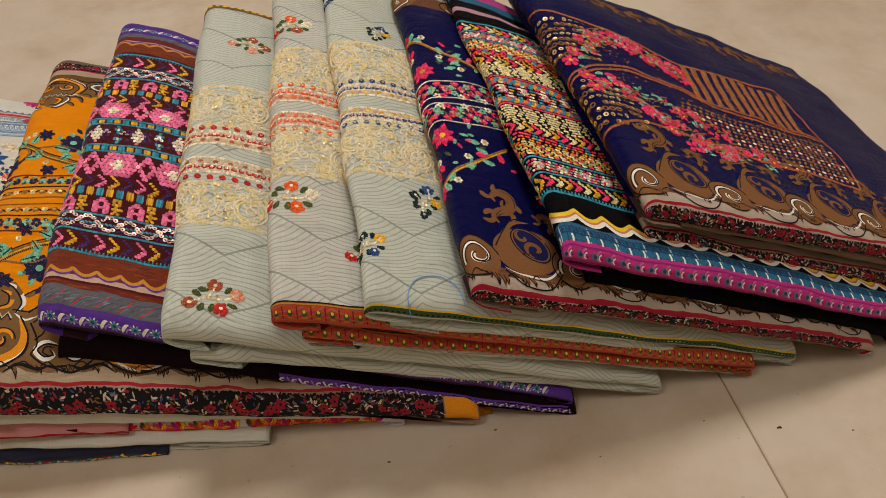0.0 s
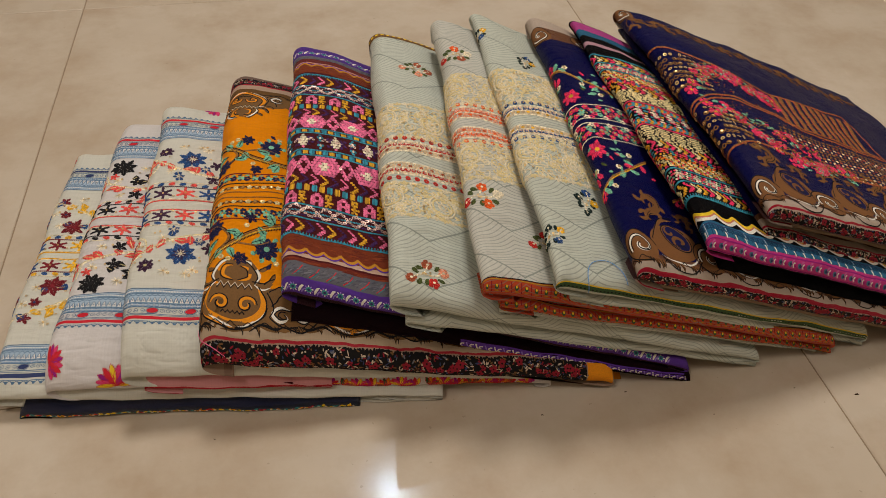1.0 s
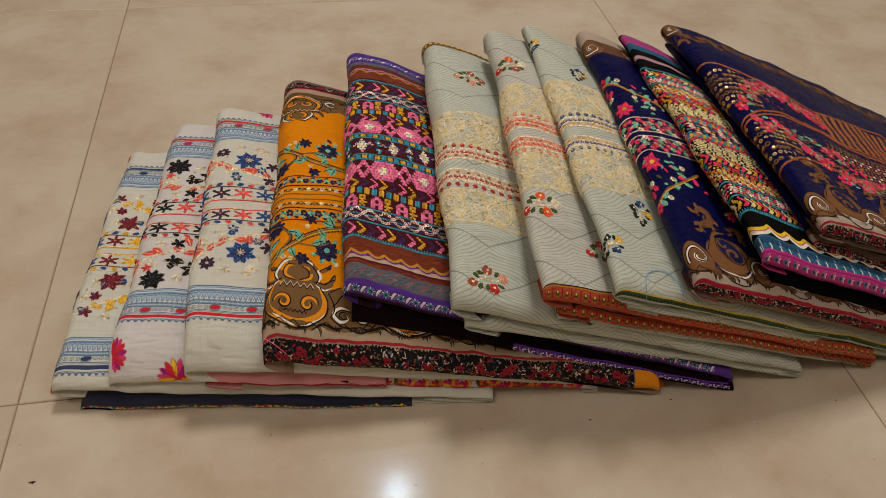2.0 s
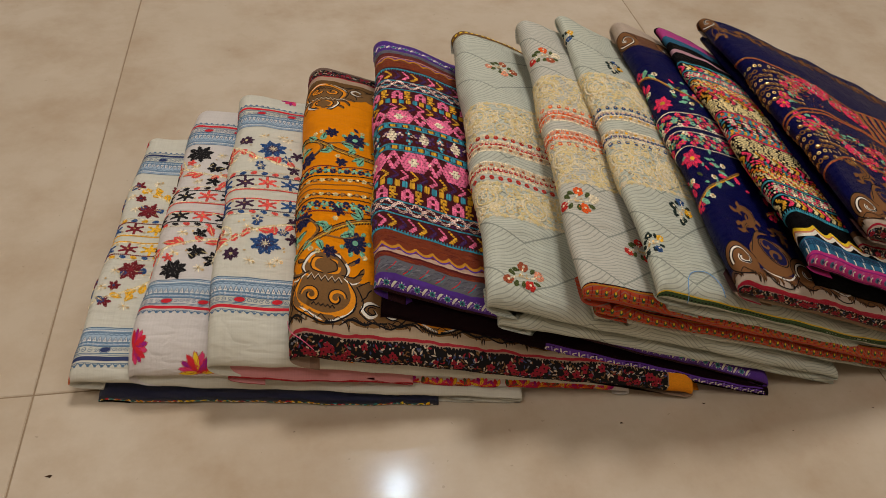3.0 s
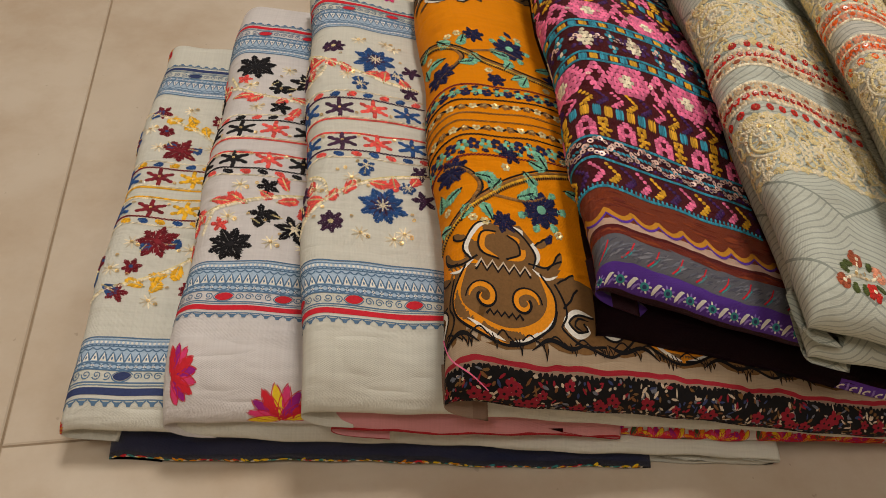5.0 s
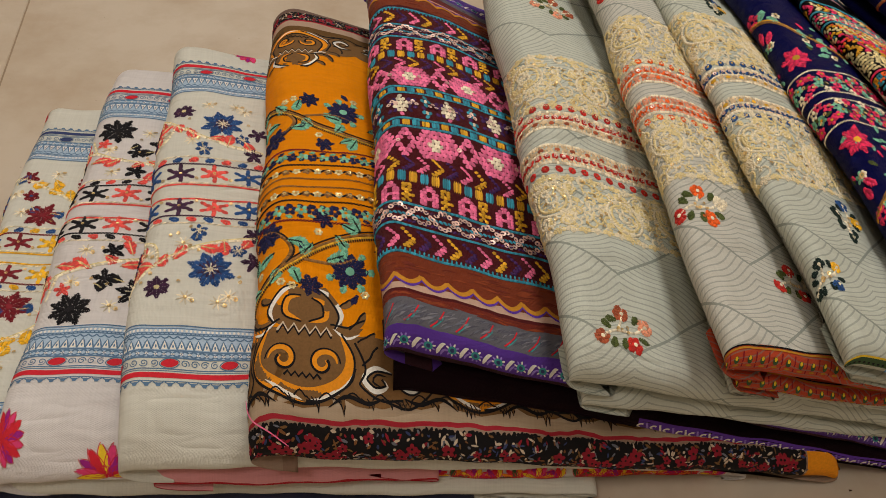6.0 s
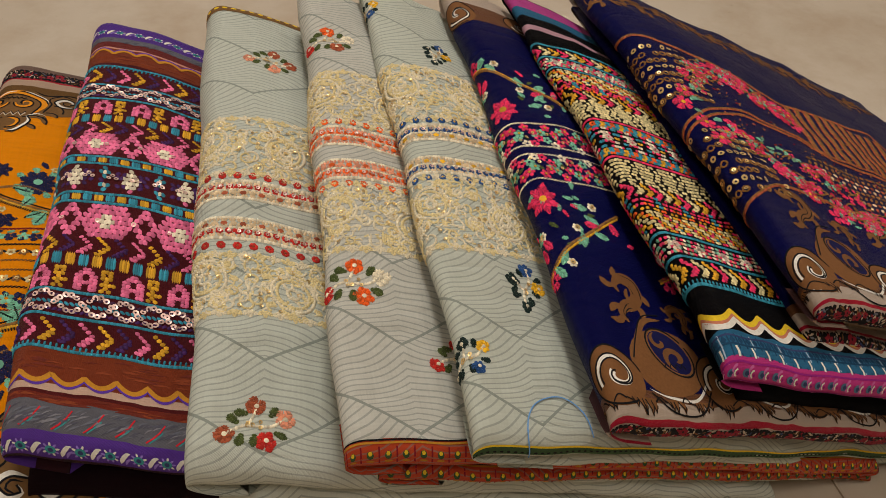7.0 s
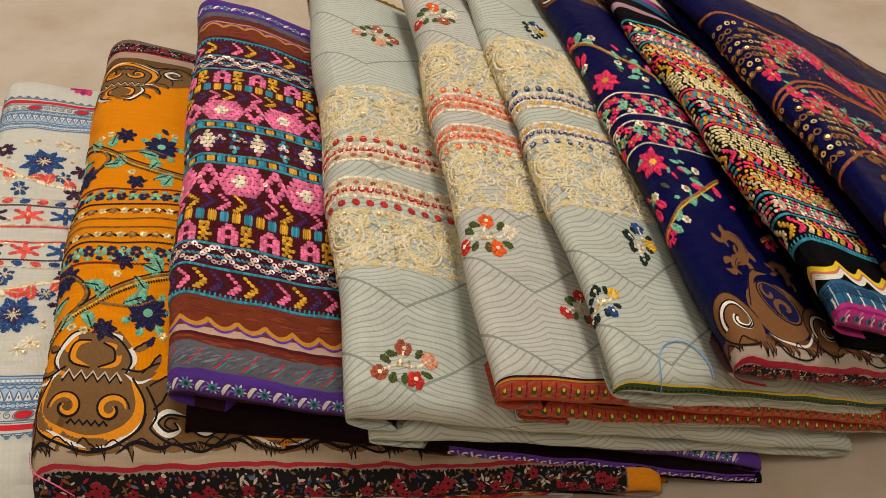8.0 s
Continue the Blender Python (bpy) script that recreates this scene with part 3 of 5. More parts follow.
def ornate_border(t, v0, way, stripe, bud, u1=92.0, squash=1.0):
    """The printed slate-blue border of the white cloths; way is -1 towards the front, 1 towards the back."""
    at = lambda d: v0 + way * d * squash
    us = np.arange(-14, u1, 1.2)
    row = lambda d, wave=0.0, k=1.0: np.column_stack([us, at(d) + wave * np.sin(us * k)])
    a, b = sorted((at(0.8), at(25.5)))
    t.band(-14, u1, a, b, INK_PALE, 0.12)
    for d, w in ((0, 0.9), (2.2, 0.5), (5.6, 0.6), (7.0, 0.8), (19.8, 0.9), (25.2, 0.9), (33.2, 0.6), (34.6, 0.4)):
        t.line(row(d), w, INK_BLUE, 0.24)
    for u in np.arange(-13, u1, 2.3):
        t.poly(oval(u, at(3.9), 0.75, 0.9, 0, 6), INK_WHITE, 0.3)
        t.poly(oval(u, at(6.3), 0.5, 0.4, 0, 5), INK_BLUE, 0.34)
    for u in np.arange(-13, u1, 4.4):
        t.line(np.array([(u - 2.2 + k * 0.55, at(8.2 + 1.9 * math.sin(math.pi * k / 8))) for k in range(9)]), 0.8, INK_BLUE, 0.3)
        t.poly([(u - 1.7, at(18.6)), (u + 1.7, at(18.6)), (u + 0.5, at(12.2)), (u - 0.5, at(12.2))], INK_WHITE, 0.22)
        t.line(np.array([(u - 2.2, at(19)), (u - 0.9, at(14)), (u, at(11.4)), (u + 0.9, at(14)), (u + 2.2, at(19))]), 0.8, INK_BLUE, 0.3)
        t.poly(oval(u, at(16.4), 0.5, 1.2, 0, 6), INK_BLUE, 0.32)
        t.poly(oval(u, at(22.5), 1.0, 0.7, 0, 7), INK_WHITE, 0.3)
        t.poly(oval(u, at(22.5), 0.45, 0.4, 0, 5), INK_BLUE, 0.36)
    for s in (0, math.pi):
        t.line(np.column_stack([us, at(22.5) + 1.7 * np.sin(us * math.pi / 4.4 + s)]), 1.0, INK_BLUE, 0.26)
    n = 0
    for u in np.arange(16 - 31 * 1, u1, 5.15):
        if n % 6 in (3, 4):
            if n % 6 == 3:
                t.poly(oval(u + 2.6, at(29.2), 4.6, 2.4, 8, 14, 1.3), bud, 0.34)
                t.line(oval(u + 2.6, at(29.2), 5.2, 3.0, 8, 20, 1.3), 0.5, INK_BLUE, 0.3)
        else:
            t.line(spiral(u, at(29.2), 2.3, 0.5, 30 * n, 1.4, 16), 0.5, INK_BLUE, 0.28)
        n += 1
    t.use("border_stripe", "printed stripe with small scallops")
    c, d = sorted((at(35.8), at(39.4)))
    t.band(-14, u1, c, d, stripe, 0.2)
    t.line(row(41.6), 0.5, INK_BLUE, 0.24)
    for u in np.arange(-12, u1, 5.8):
        t.line(np.array([(u - 2.6 + k * 0.65, at(42.0 + 1.6 * abs(math.sin(math.pi * k / 8)))) for k in range(9)]), 0.6, INK_BLUE, 0.26)
        t.poly([(u - 1.7, at(42.6)), (u + 1.7, at(42.6)), (u + 0.8, at(45.0)), (u - 0.8, at(45.0))], INK_BLUE, 0.28)


def cross_flower(t, u, v, mat, s=1.0):
    """A small cross-stitched star."""
    for k in range(6):
        a = math.radians(60 * k + 30)
        for r in (1.4, 3.0, 4.6, 5.8):
            t.stitch(u + math.cos(a) * r * 1.25 * s, v + math.sin(a) * r * 0.95 * s, 4.2 if r < 5 else 3.0, 2.0, math.degrees(a) + (35 if r < 4 else -20), mat)
    t.sequin(u, v, 1.0, GOLD, 1.0)


def cream_blossom(t, u, v, r=4.0):
    for k in range(9):
        a = 40 * k
        t.stitch(u + r * 0.55 * math.cos(math.radians(a)), v + r * 0.55 * math.sin(math.radians(a)), r * 0.9, 0.9, a, CREAM)
    t.sequin(u, v, 1.1, GOLD, 0.9)


def printed_flower(t, u, v, r, turn, colours):
    """A printed bloom with pointed petals in several colours."""
    for k in range(9):
        a = turn + k * 22.5 - 90
        c = colours[k % len(colours)]
        x, y = u + 0.5 * r * math.cos(math.radians(a)), v + 0.5 * r * math.sin(math.radians(a))
        t.poly(oval(x, y, r * 0.52, r * 0.17, a, 10, 1.5), c, 0.22 + 0.03 * (k % 3))
        t.line(oval(x, y, r * 0.55, r * 0.19, a, 14, 1.5), 0.4, INK_RED, 0.34)


# ---- the three white cloths ----
def white_cloth(i, label, top_front, top_back, mid, squash, stripe, bud, main, accent, small, leafy, layers, row, stems, leaves, blooms, cream):
    """A white cloth with a printed border and a needlework panel; mid is the middle of its panel."""
    thing = pack(i, label, layers)
    t = Trim(i, 0.0, layers[0][2])
    t.use("printed_border", "slate-blue printed ornament border")
    ornate_border(t, top_front, -1, stripe, bud, squash=squash)
    t.use("printed_border", "slate-blue printed ornament border")
    ornate_border(t, top_back, 1, stripe, bud, squash=0.86)
    t.use("embroidery", "bright cross-stitched flowers, leaves and sequins", "stuff")
    for way in (-1, 1):
        at = lambda d: mid + way * d
        us = np.arange(-10, 84, 1.5)
        line = lambda d: np.column_stack([us, at(d) + 0.4 * np.sin(us * 0.11)])
        t.chain(line(6.0), accent, 1.0, 1.6)
        t.chain(line(7.6), CREAM, 0.7, 1.7)
        t.chain(line(23.5), BLACK if main is BLACK else small, 0.6, 1.9)
        t.chain(line(29.5), CREAM, 0.6, 1.9)
        for n, u in enumerate(np.arange(-14, 84, 21.0)):
            cross_flower(t, u, at(15.5), row[n % 3], 1.15)
            t.sequin(u + 10, at(11), 1.1, GOLD)
        for n, u in enumerate(np.arange(-8, 84, 10.2)):
            t.leaf(u, at(25.5), 6.6, 3.6, 18 * way, (accent, leafy)[n % 2])
        for pts in stems:
            path = curve([(u, at(d)) for u, d in pts])
            t.chain(path, CREAM, 1.7, 1.2)
            t.chain(path + (0, 1.2), STRAW, 1.0, 1.5, lean=-30)
        for u, d, length, turn, mat in leaves:
            t.leaf(u, at(d), length, 6.2, turn * way, mat)
            a = math.radians(turn * way)
            t.chain(np.array([(u, at(d)), (u + length * 0.8 * math.cos(a), at(d) + length * 0.8 * math.sin(a))]), STRAW, 0.6, 1.6, 1.0)
        for u, d, r, petals, mat, core in blooms:
            t.spiky(u, at(d), r, mat, petals, t.rng.uniform(0, 60), core=core)
            if core is CREAM:
                for k in range(petals):
                    a = 2 * math.pi * k / petals
                    t.chain(np.array([(u, at(d)), (u + 0.5 * r * math.cos(a), at(d) + 0.5 * r * math.sin(a))]), CREAM, 0.8, 1.3, 1.4)
        for u, d in cream:
            cream_blossom(t, u, at(d), 5.2)
            t.sequin(u + 4, at(d + 2), 1.3, GOLD)
        for k in range(10):
            t.sequin(t.rng.uniform(0, 78), at(t.rng.uniform(32, 78)), 1.1, GOLD)
    return thing, t


WHITE_A = cloth("white_cotton", rgb(226, 222, 206), mottle=0.05)
WHITE_B = cloth("blush_white_cotton", rgb(228, 220, 214), mottle=0.10)
LINING = cloth("navy_satin_lining", rgb(36, 44, 76), [(-0.1, rgb(120, 112, 60)), (-0.012, rgb(16, 22, 44)), (0.004, rgb(26, 32, 64))], rough=0.35, gloss=0.5)
PINK_FOLD = cloth("red_fold", rgb(206, 120, 120), [(-0.1, rgb(176, 24, 36)), (0.0012, rgb(222, 150, 150))], mottle=0.2)

thing, t = white_cloth(0, "white cotton fabric, yellow and maroon flower embroidery, lowest in stack", 51, 265, 162.5, 0.82, INK_NAVY, INK_NAVY,
    DEEP_RED, YELLOW, DEEP_RED, BLUE, [("top_fold", 0.0, 0.52, 0, 0, 0, WHITE_A, "white cotton with slate-blue print"),
    ("lining_fold", 0.52, 1.0, 0.022, -0.003, 0.075, LINING, "navy satin lining with a floral edge"),
    ("end_fold", 0.60, 0.95, 0.05, 0.002, 0.0, WHITE_A, "plain white cloth end")],
    (YELLOW, BLUE, DEEP_RED), [[(6, 84), (30, 74), (52, 60), (66, 44)]],
    [(54, 58, 12, 100, YELLOW), (48, 66, 11, 160, YELLOW), (58, 52, 11, 20, YELLOW), (36, 76, 11, 200, YELLOW), (40, 80, 10, 300, YELLOW), (64, 66, 10, 60, YELLOW), (4, 50, 9, 70, BLUE), (6, 62, 9, 110, BLUE), (14, 76, 11, 40, BLUE), (44, 44, 8, 350, BLUE), (30, 50, 7, 300, BLUE)],
    [(38, 42, 12.5, 7, DEEP_RED, None), (27, 62, 6.5, 6, DEEP_RED, BLUE), (22, 82, 7, 5, DEEP_RED, None), (62, 76, 7.5, 9, DEEP_RED, CREAM), (4, 56, 6.5, 6, DEEP_RED, None), (68, 54, 5.5, 6, YELLOW, None)], [(24, 44), (40, 86), (58, 46), (16, 64)])
t.use("printed_flower", "small red and yellow printed flower")
printed_flower(t, 0, 4, 7, 0, (INK_YELLOW, INK_RED))
t.use("printed_flower", "small yellow printed flower")
printed_flower(t, 10, 326, 8, 180, (INK_YELLOW, INK_YELLOW, INK_RED))
t.finish(thing)
t = Trim(0, 0.52, 1.0, 0.022, -0.003).use("floral_edge", "yellow and red floral lining edge")
for k in range(95):
    u = 6 + 3.1 * k + t.rng.uniform(-1.5, 1.5)
    c = (INK_YELLOW, INK_RED, INK_YELLOW, INK_TEAL, INK_ORANGE)[t.rng.randrange(5)]
    t.poly(oval(u, 0.5 + t.rng.uniform(-1, 1), t.rng.uniform(1.2, 3.0), t.rng.uniform(0.8, 1.6), t.rng.uniform(-70, 70), 8, 1.3), c, 0.3)
    t.poly(oval(u + 2.6, 0, 1.2, 1.2, 0, 6), (INK_WHITE, INK_GREEN)[k % 2], 0.3)
t.finish(thing)

thing, t = white_cloth(1, "blush-white cotton fabric with black and coral flower embroidery", 88, 285, 184.5, 0.84, INK_RED, INK_RED,
    BLACK, CORAL, BLACK, BLACK, [("top_fold", 0.0, 0.98, 0, 0, 0, WHITE_B, "")],
    (CORAL, BLACK, BLACK), [[(4, 66), (20, 58), (40, 50), (76, 42)], [(14, 74), (20, 58)]],
    [(18, 50, 13, 8, CORAL), (38, 52, 13, 215, CORAL), (62, 40, 13, 250, CORAL), (56, 50, 13, 345, CORAL), (14, 66, 12, 250, CORAL), (10, 60, 12, 110, CORAL), (46, 42, 9, 40, CORAL), (70, 52, 10, 80, CORAL), (2, 74, 10, 80, CORAL), (58, 62, 8, 200, BLACK), (42, 64, 7, 40, BLACK)],
    [(31, 83, 14, 8, BLACK, None), (66, 70, 12, 6, BLACK, CREAM), (47, 60, 8, 5, BLACK, None), (50, 38, 7.5, 5, BLACK, None), (4, 56, 7, 6, BLACK, CREAM), (24, 68, 5, 5, CORAL, None)], [(53, 82), (34, 38), (28, 62), (72, 84)])
t.use("printed_flower", "pink, red and yellow printed flower")
printed_flower(t, 14, 24, 12, 10, (INK_PINK, INK_MAGENTA, INK_RED))
t.use("printed_flower", "large yellow and red printed flower")
printed_flower(t, 68, 4, 17, 100, (INK_YELLOW, INK_RED, INK_MAGENTA, INK_PINK))
t.use("printed_flower", "magenta and red printed flower")
printed_flower(t, 90, 3, 14, 60, (INK_MAGENTA, INK_RED, INK_PINK))
for k, u in enumerate(np.arange(170, 440, 13)):
    t.use("printed_flower", "red, yellow and magenta printed flower")
    printed_flower(t, u, -2 + t.rng.uniform(-2, 2), 11, t.rng.uniform(0, 180), ((INK_YELLOW, INK_RED, INK_MAGENTA), (INK_RED, INK_ORANGE, INK_GREEN), (INK_MAGENTA, INK_PINK, INK_YELLOW))[k % 3])
t.finish(thing)

thing, t = white_cloth(2, "white cotton fabric with blue and coral flower embroidery", 74, 284, 179.5, 0.82, INK_RED, INK_RED,
    CORAL, CORAL, PLUM, BLUE, [("top_fold", 0.0, 0.74, 0, 0, 0, WHITE_A, ""), ("under_fold", 0.70, 1.0, 0.014, 0.0, 0.23, PINK_FOLD, "pink and red cloth fold")],
    (CORAL, BLUE, PLUM), [[(2, 84), (16, 68), (32, 54), (54, 44), (80, 38)], [(22, 62), (18, 48), (8, 42)]],
    [(44, 48, 12, 10, CORAL), (30, 58, 12, 300, CORAL), (57, 42, 12, 80, CORAL), (20, 64, 12, 200, CORAL), (26, 54, 10, 110, CORAL), (10, 74, 11, 280, CORAL), (12, 46, 11, 100, CORAL), (68, 48, 9, 300, CORAL), (42, 36, 8, 100, BLUE), (4, 60, 10, 70, PLUM)],
    [(52, 65, 14.5, 8, BLUE, None), (52, 65, 8.5, 8, PLUM, CREAM), (24, 79, 8, 8, PLUM, STRAW), (74, 36, 6.5, 5, PLUM, None), (76, 58, 7.5, 5, PLUM, None), (42, 36, 5.5, 5, BLUE, CREAM), (66, 50, 5.5, 6, BLUE, CREAM), (6, 52, 6, 5, PLUM, None)], [(64, 84), (40, 86), (58, 88), (14, 54), (34, 46)])
t.use("printed_flower", "pink printed flower")
printed_flower(t, 66, 347, 13, 190, (INK_PINK, INK_MAGENTA))
t.finish(thing)


# ---- the orange cloth ----
def saw(t, u0, u1, v, size, mat, dark=INK_BLACK, way=-1):
    """A ragged printed edge of leaf tips, in uneven bunches."""
    u = u0
    while u < u1:
        bunch = t.rng.randint(2, 6)
        for k in range(bunch):
            w = size * t.rng.uniform(0.35, 0.75)
            d = way * size * t.rng.uniform(0.5, 1.2) * (1.3 - abs(k - bunch / 2) / bunch)
            lean = t.rng.uniform(0.1, 0.9) * w
            t.poly([(u, v - way), (u + w, v - way), (u + w * 0.9 + lean, v + d * 0.55), (u + w * 0.5 + lean, v + d)], mat, 0.26)
            t.line(np.array([(u, v), (u + w * 0.3 + lean, v + d * 0.6), (u + w * 0.5 + lean, v + d), (u + w * 0.9 + lean * 0.6, v + d * 0.4)]), 0.6, dark, 0.4)
            u += w * 0.9
        gap = size * t.rng.uniform(0.8, 2.4)
        t.line(curve([(u, v + way * 0.5), (u + gap * 0.5, v - way * 2.0), (u + gap, v + way * 0.5)], 1.0), 0.7, dark, 0.4)
        u += gap


SATEEN = cloth("orange_sateen", rgb(246, 146, 4), [(-0.1, rgb(150, 120, 100)), (-0.004, rgb(168, 140, 118)), (0.0160, rgb(176, 44, 56)), (0.0174, rgb(190, 166, 138)), (0.0275, rgb(112, 80, 44)),
    (0.0535, rgb(246, 146, 4)), (0.318, rgb(112, 80, 44)), (0.340, rgb(190, 160, 136)), (0.3475, rgb(186, 40, 56)), (0.350, rgb(120, 96, 84))], sheen=0.0, rough=0.6, mottle=0.05, gloss=0.1)
SATEEN_UNDER = cloth("orange_sateen_under", rgb(196, 176, 150), [(-0.1, rgb(246, 146, 4)), (0.05, rgb(246, 146, 4))], mottle=0.08)
thing = pack(3, "orange sateen fabric with brown scroll print and floral border",
    [("top_fold", 0.0, 0.92, 0, 0, 0, SATEEN, ""), ("under_fold", 0.86, 1.0, 0.03, 0.010, -0.010, SATEEN_UNDER, "plain orange and beige fold")])
t = Trim(3, 0.0, 0.92).use("scroll_print", "brown printed scrolls with black outlines")
def bold(points, width, mat, h, edge=True):
    """A swelling printed stroke with a dark outline on one side."""
    p = curve(points)
    t.line(p, width, mat, h, taper=True)
    if edge:
        d = np.gradient(p, axis=0)
        d /= np.linalg.norm(d, axis=1, keepdims=True)
        swell = np.clip(np.sin(np.linspace(0.12, math.pi - 0.12, len(p))) * 1.3, 0.1, 1)[:, None]
        t.line(p + np.stack([-d[:, 1], d[:, 0]], -1) * width * 0.5 * swell, 1.1, INK_BLACK, h + 0.14)


def medallion(c, v, way, s=1.0):
    """A printed crest over two facing volutes and a sickle."""
    t.use("medallion", "brown and orange printed scroll medallion")
    at = lambda x, y: (c + 1.12 * x * s, v + way * (5 + (y - 5) * (1.5 if y > 5 else 0.72)) * s)
    t.poly([at(x, y) for x, y in ((-31, -8), (-31, 8), (-27, 15), (-33, 21), (-21, 22), (-20, 31), (-11, 40), (0, 37), (11, 40), (20, 31), (21, 22), (33, 21), (27, 15), (31, 8), (31, -8), (15, -26), (0, -29), (-15, -26))], INK_BROWN, 0.17)
    for e in (-1, 1):
        t.poly(oval(*at(e * 36, 2), 26 * s, 21 * s, 0, 20), INK_BROWN, 0.16)
    bold([at(20, 18), at(26, 6), at(20, -11), at(0, -21), at(-20, -11), at(-26, 6), at(-20, 18)], 7.5 * s, INK_ORANGE, 0.24)
    bold([at(29, 2), at(25, -10), at(12, -21), at(2, -24)], 2.2 * s, INK_WHITE, 0.31)
    bold([at(-20, -12), at(-10, -20), at(0, -24)], 1.8 * s, INK_WHITE, 0.31, False)
    for e in (-1, 1):
        t.line(spiral(*at(e * 11, 5), 8.8 * s, 1.8 * s, 90 - 90 * e * way, 1.15 * e, 30), np.linspace(5.0, 2.8, 30) * s, INK_ORANGE, 0.28, taper=True)
        t.line(spiral(*at(e * 11, 5), 10.8 * s, 3.0 * s, 90 - 90 * e * way, 1.1 * e, 32), np.linspace(0.7, 1.5, 32), INK_BLACK, 0.42)
        bold([at(e * 2, 22), at(e * 11, 25), at(e * 10, 32), at(e * 3, 34)], 3.8 * s, INK_ORANGE, 0.27)
        bold([at(e * 17, 20), at(e * 20, 27), at(e * 13, 36), at(e * 5, 39)], 3.4 * s, INK_WHITE, 0.3)
        bold([at(e * 14, 22), at(e * 24, 20), at(e * 34, 25)], 3.4 * s, INK_BROWN, 0.24)
        bold([at(e * 16, 20), at(e * 24, 16), at(e * 31, 18)], 1.8 * s, INK_WHITE, 0.3, False)
        bold([at(e * 28, 14), at(e * 33, 2), at(e * 30, -12), at(e * 42, -24), at(e * 56, -22)], 4.0 * s, INK_BROWN, 0.22)
        bold([at(e * 50, 0), at(e * 40, 3), at(e * 34, -6), at(e * 40, -15), at(e * 47, -11), at(e * 44, -5)], 3.6 * s, INK_WHITE, 0.3)
        bold([at(e * 47, -3), at(e * 41, -2), at(e * 39, -8), at(e * 44, -12)], 1.3 * s, INK_BLACK, 0.42, False)
        bold([at(e * 14, -27), at(e * 24, -20), at(e * 36, -24), at(e * 46, -20)], 2.0 * s, INK_BLACK, 0.4, False)
    for e in (-1, 1):
        for x, y, dx, dy in ((30, 14, 10, 5), (33, 4, 9, 9), (25, 20, 9, 9), (19, 31, 8, 4)):
            bold([at(e * x, y), at(e * (x + dx * 0.6), y + dy * 0.3), at(e * (x + dx), y + dy)], 4.4 * s, INK_BROWN, 0.2)
    for y0, half, m in ((-7, 10, INK_BLACK), (18, 15, INK_BEIGE), (16.8, 15, INK_BLACK)):
        xs = np.linspace(-half, half, 11)
        t.line(np.array([at(x, y0 + (2.4 if k % 2 else -1.2)) for k, x in enumerate(xs)]), 1.2, m, 0.42)


for c in (38, 134, 230, 326):
    medallion(c, 39, 1, 0.84)
t.use("scroll_print", "brown printed leaf edge")
saw(t, -12, 330, 27.5, 4.8, INK_BROWN)
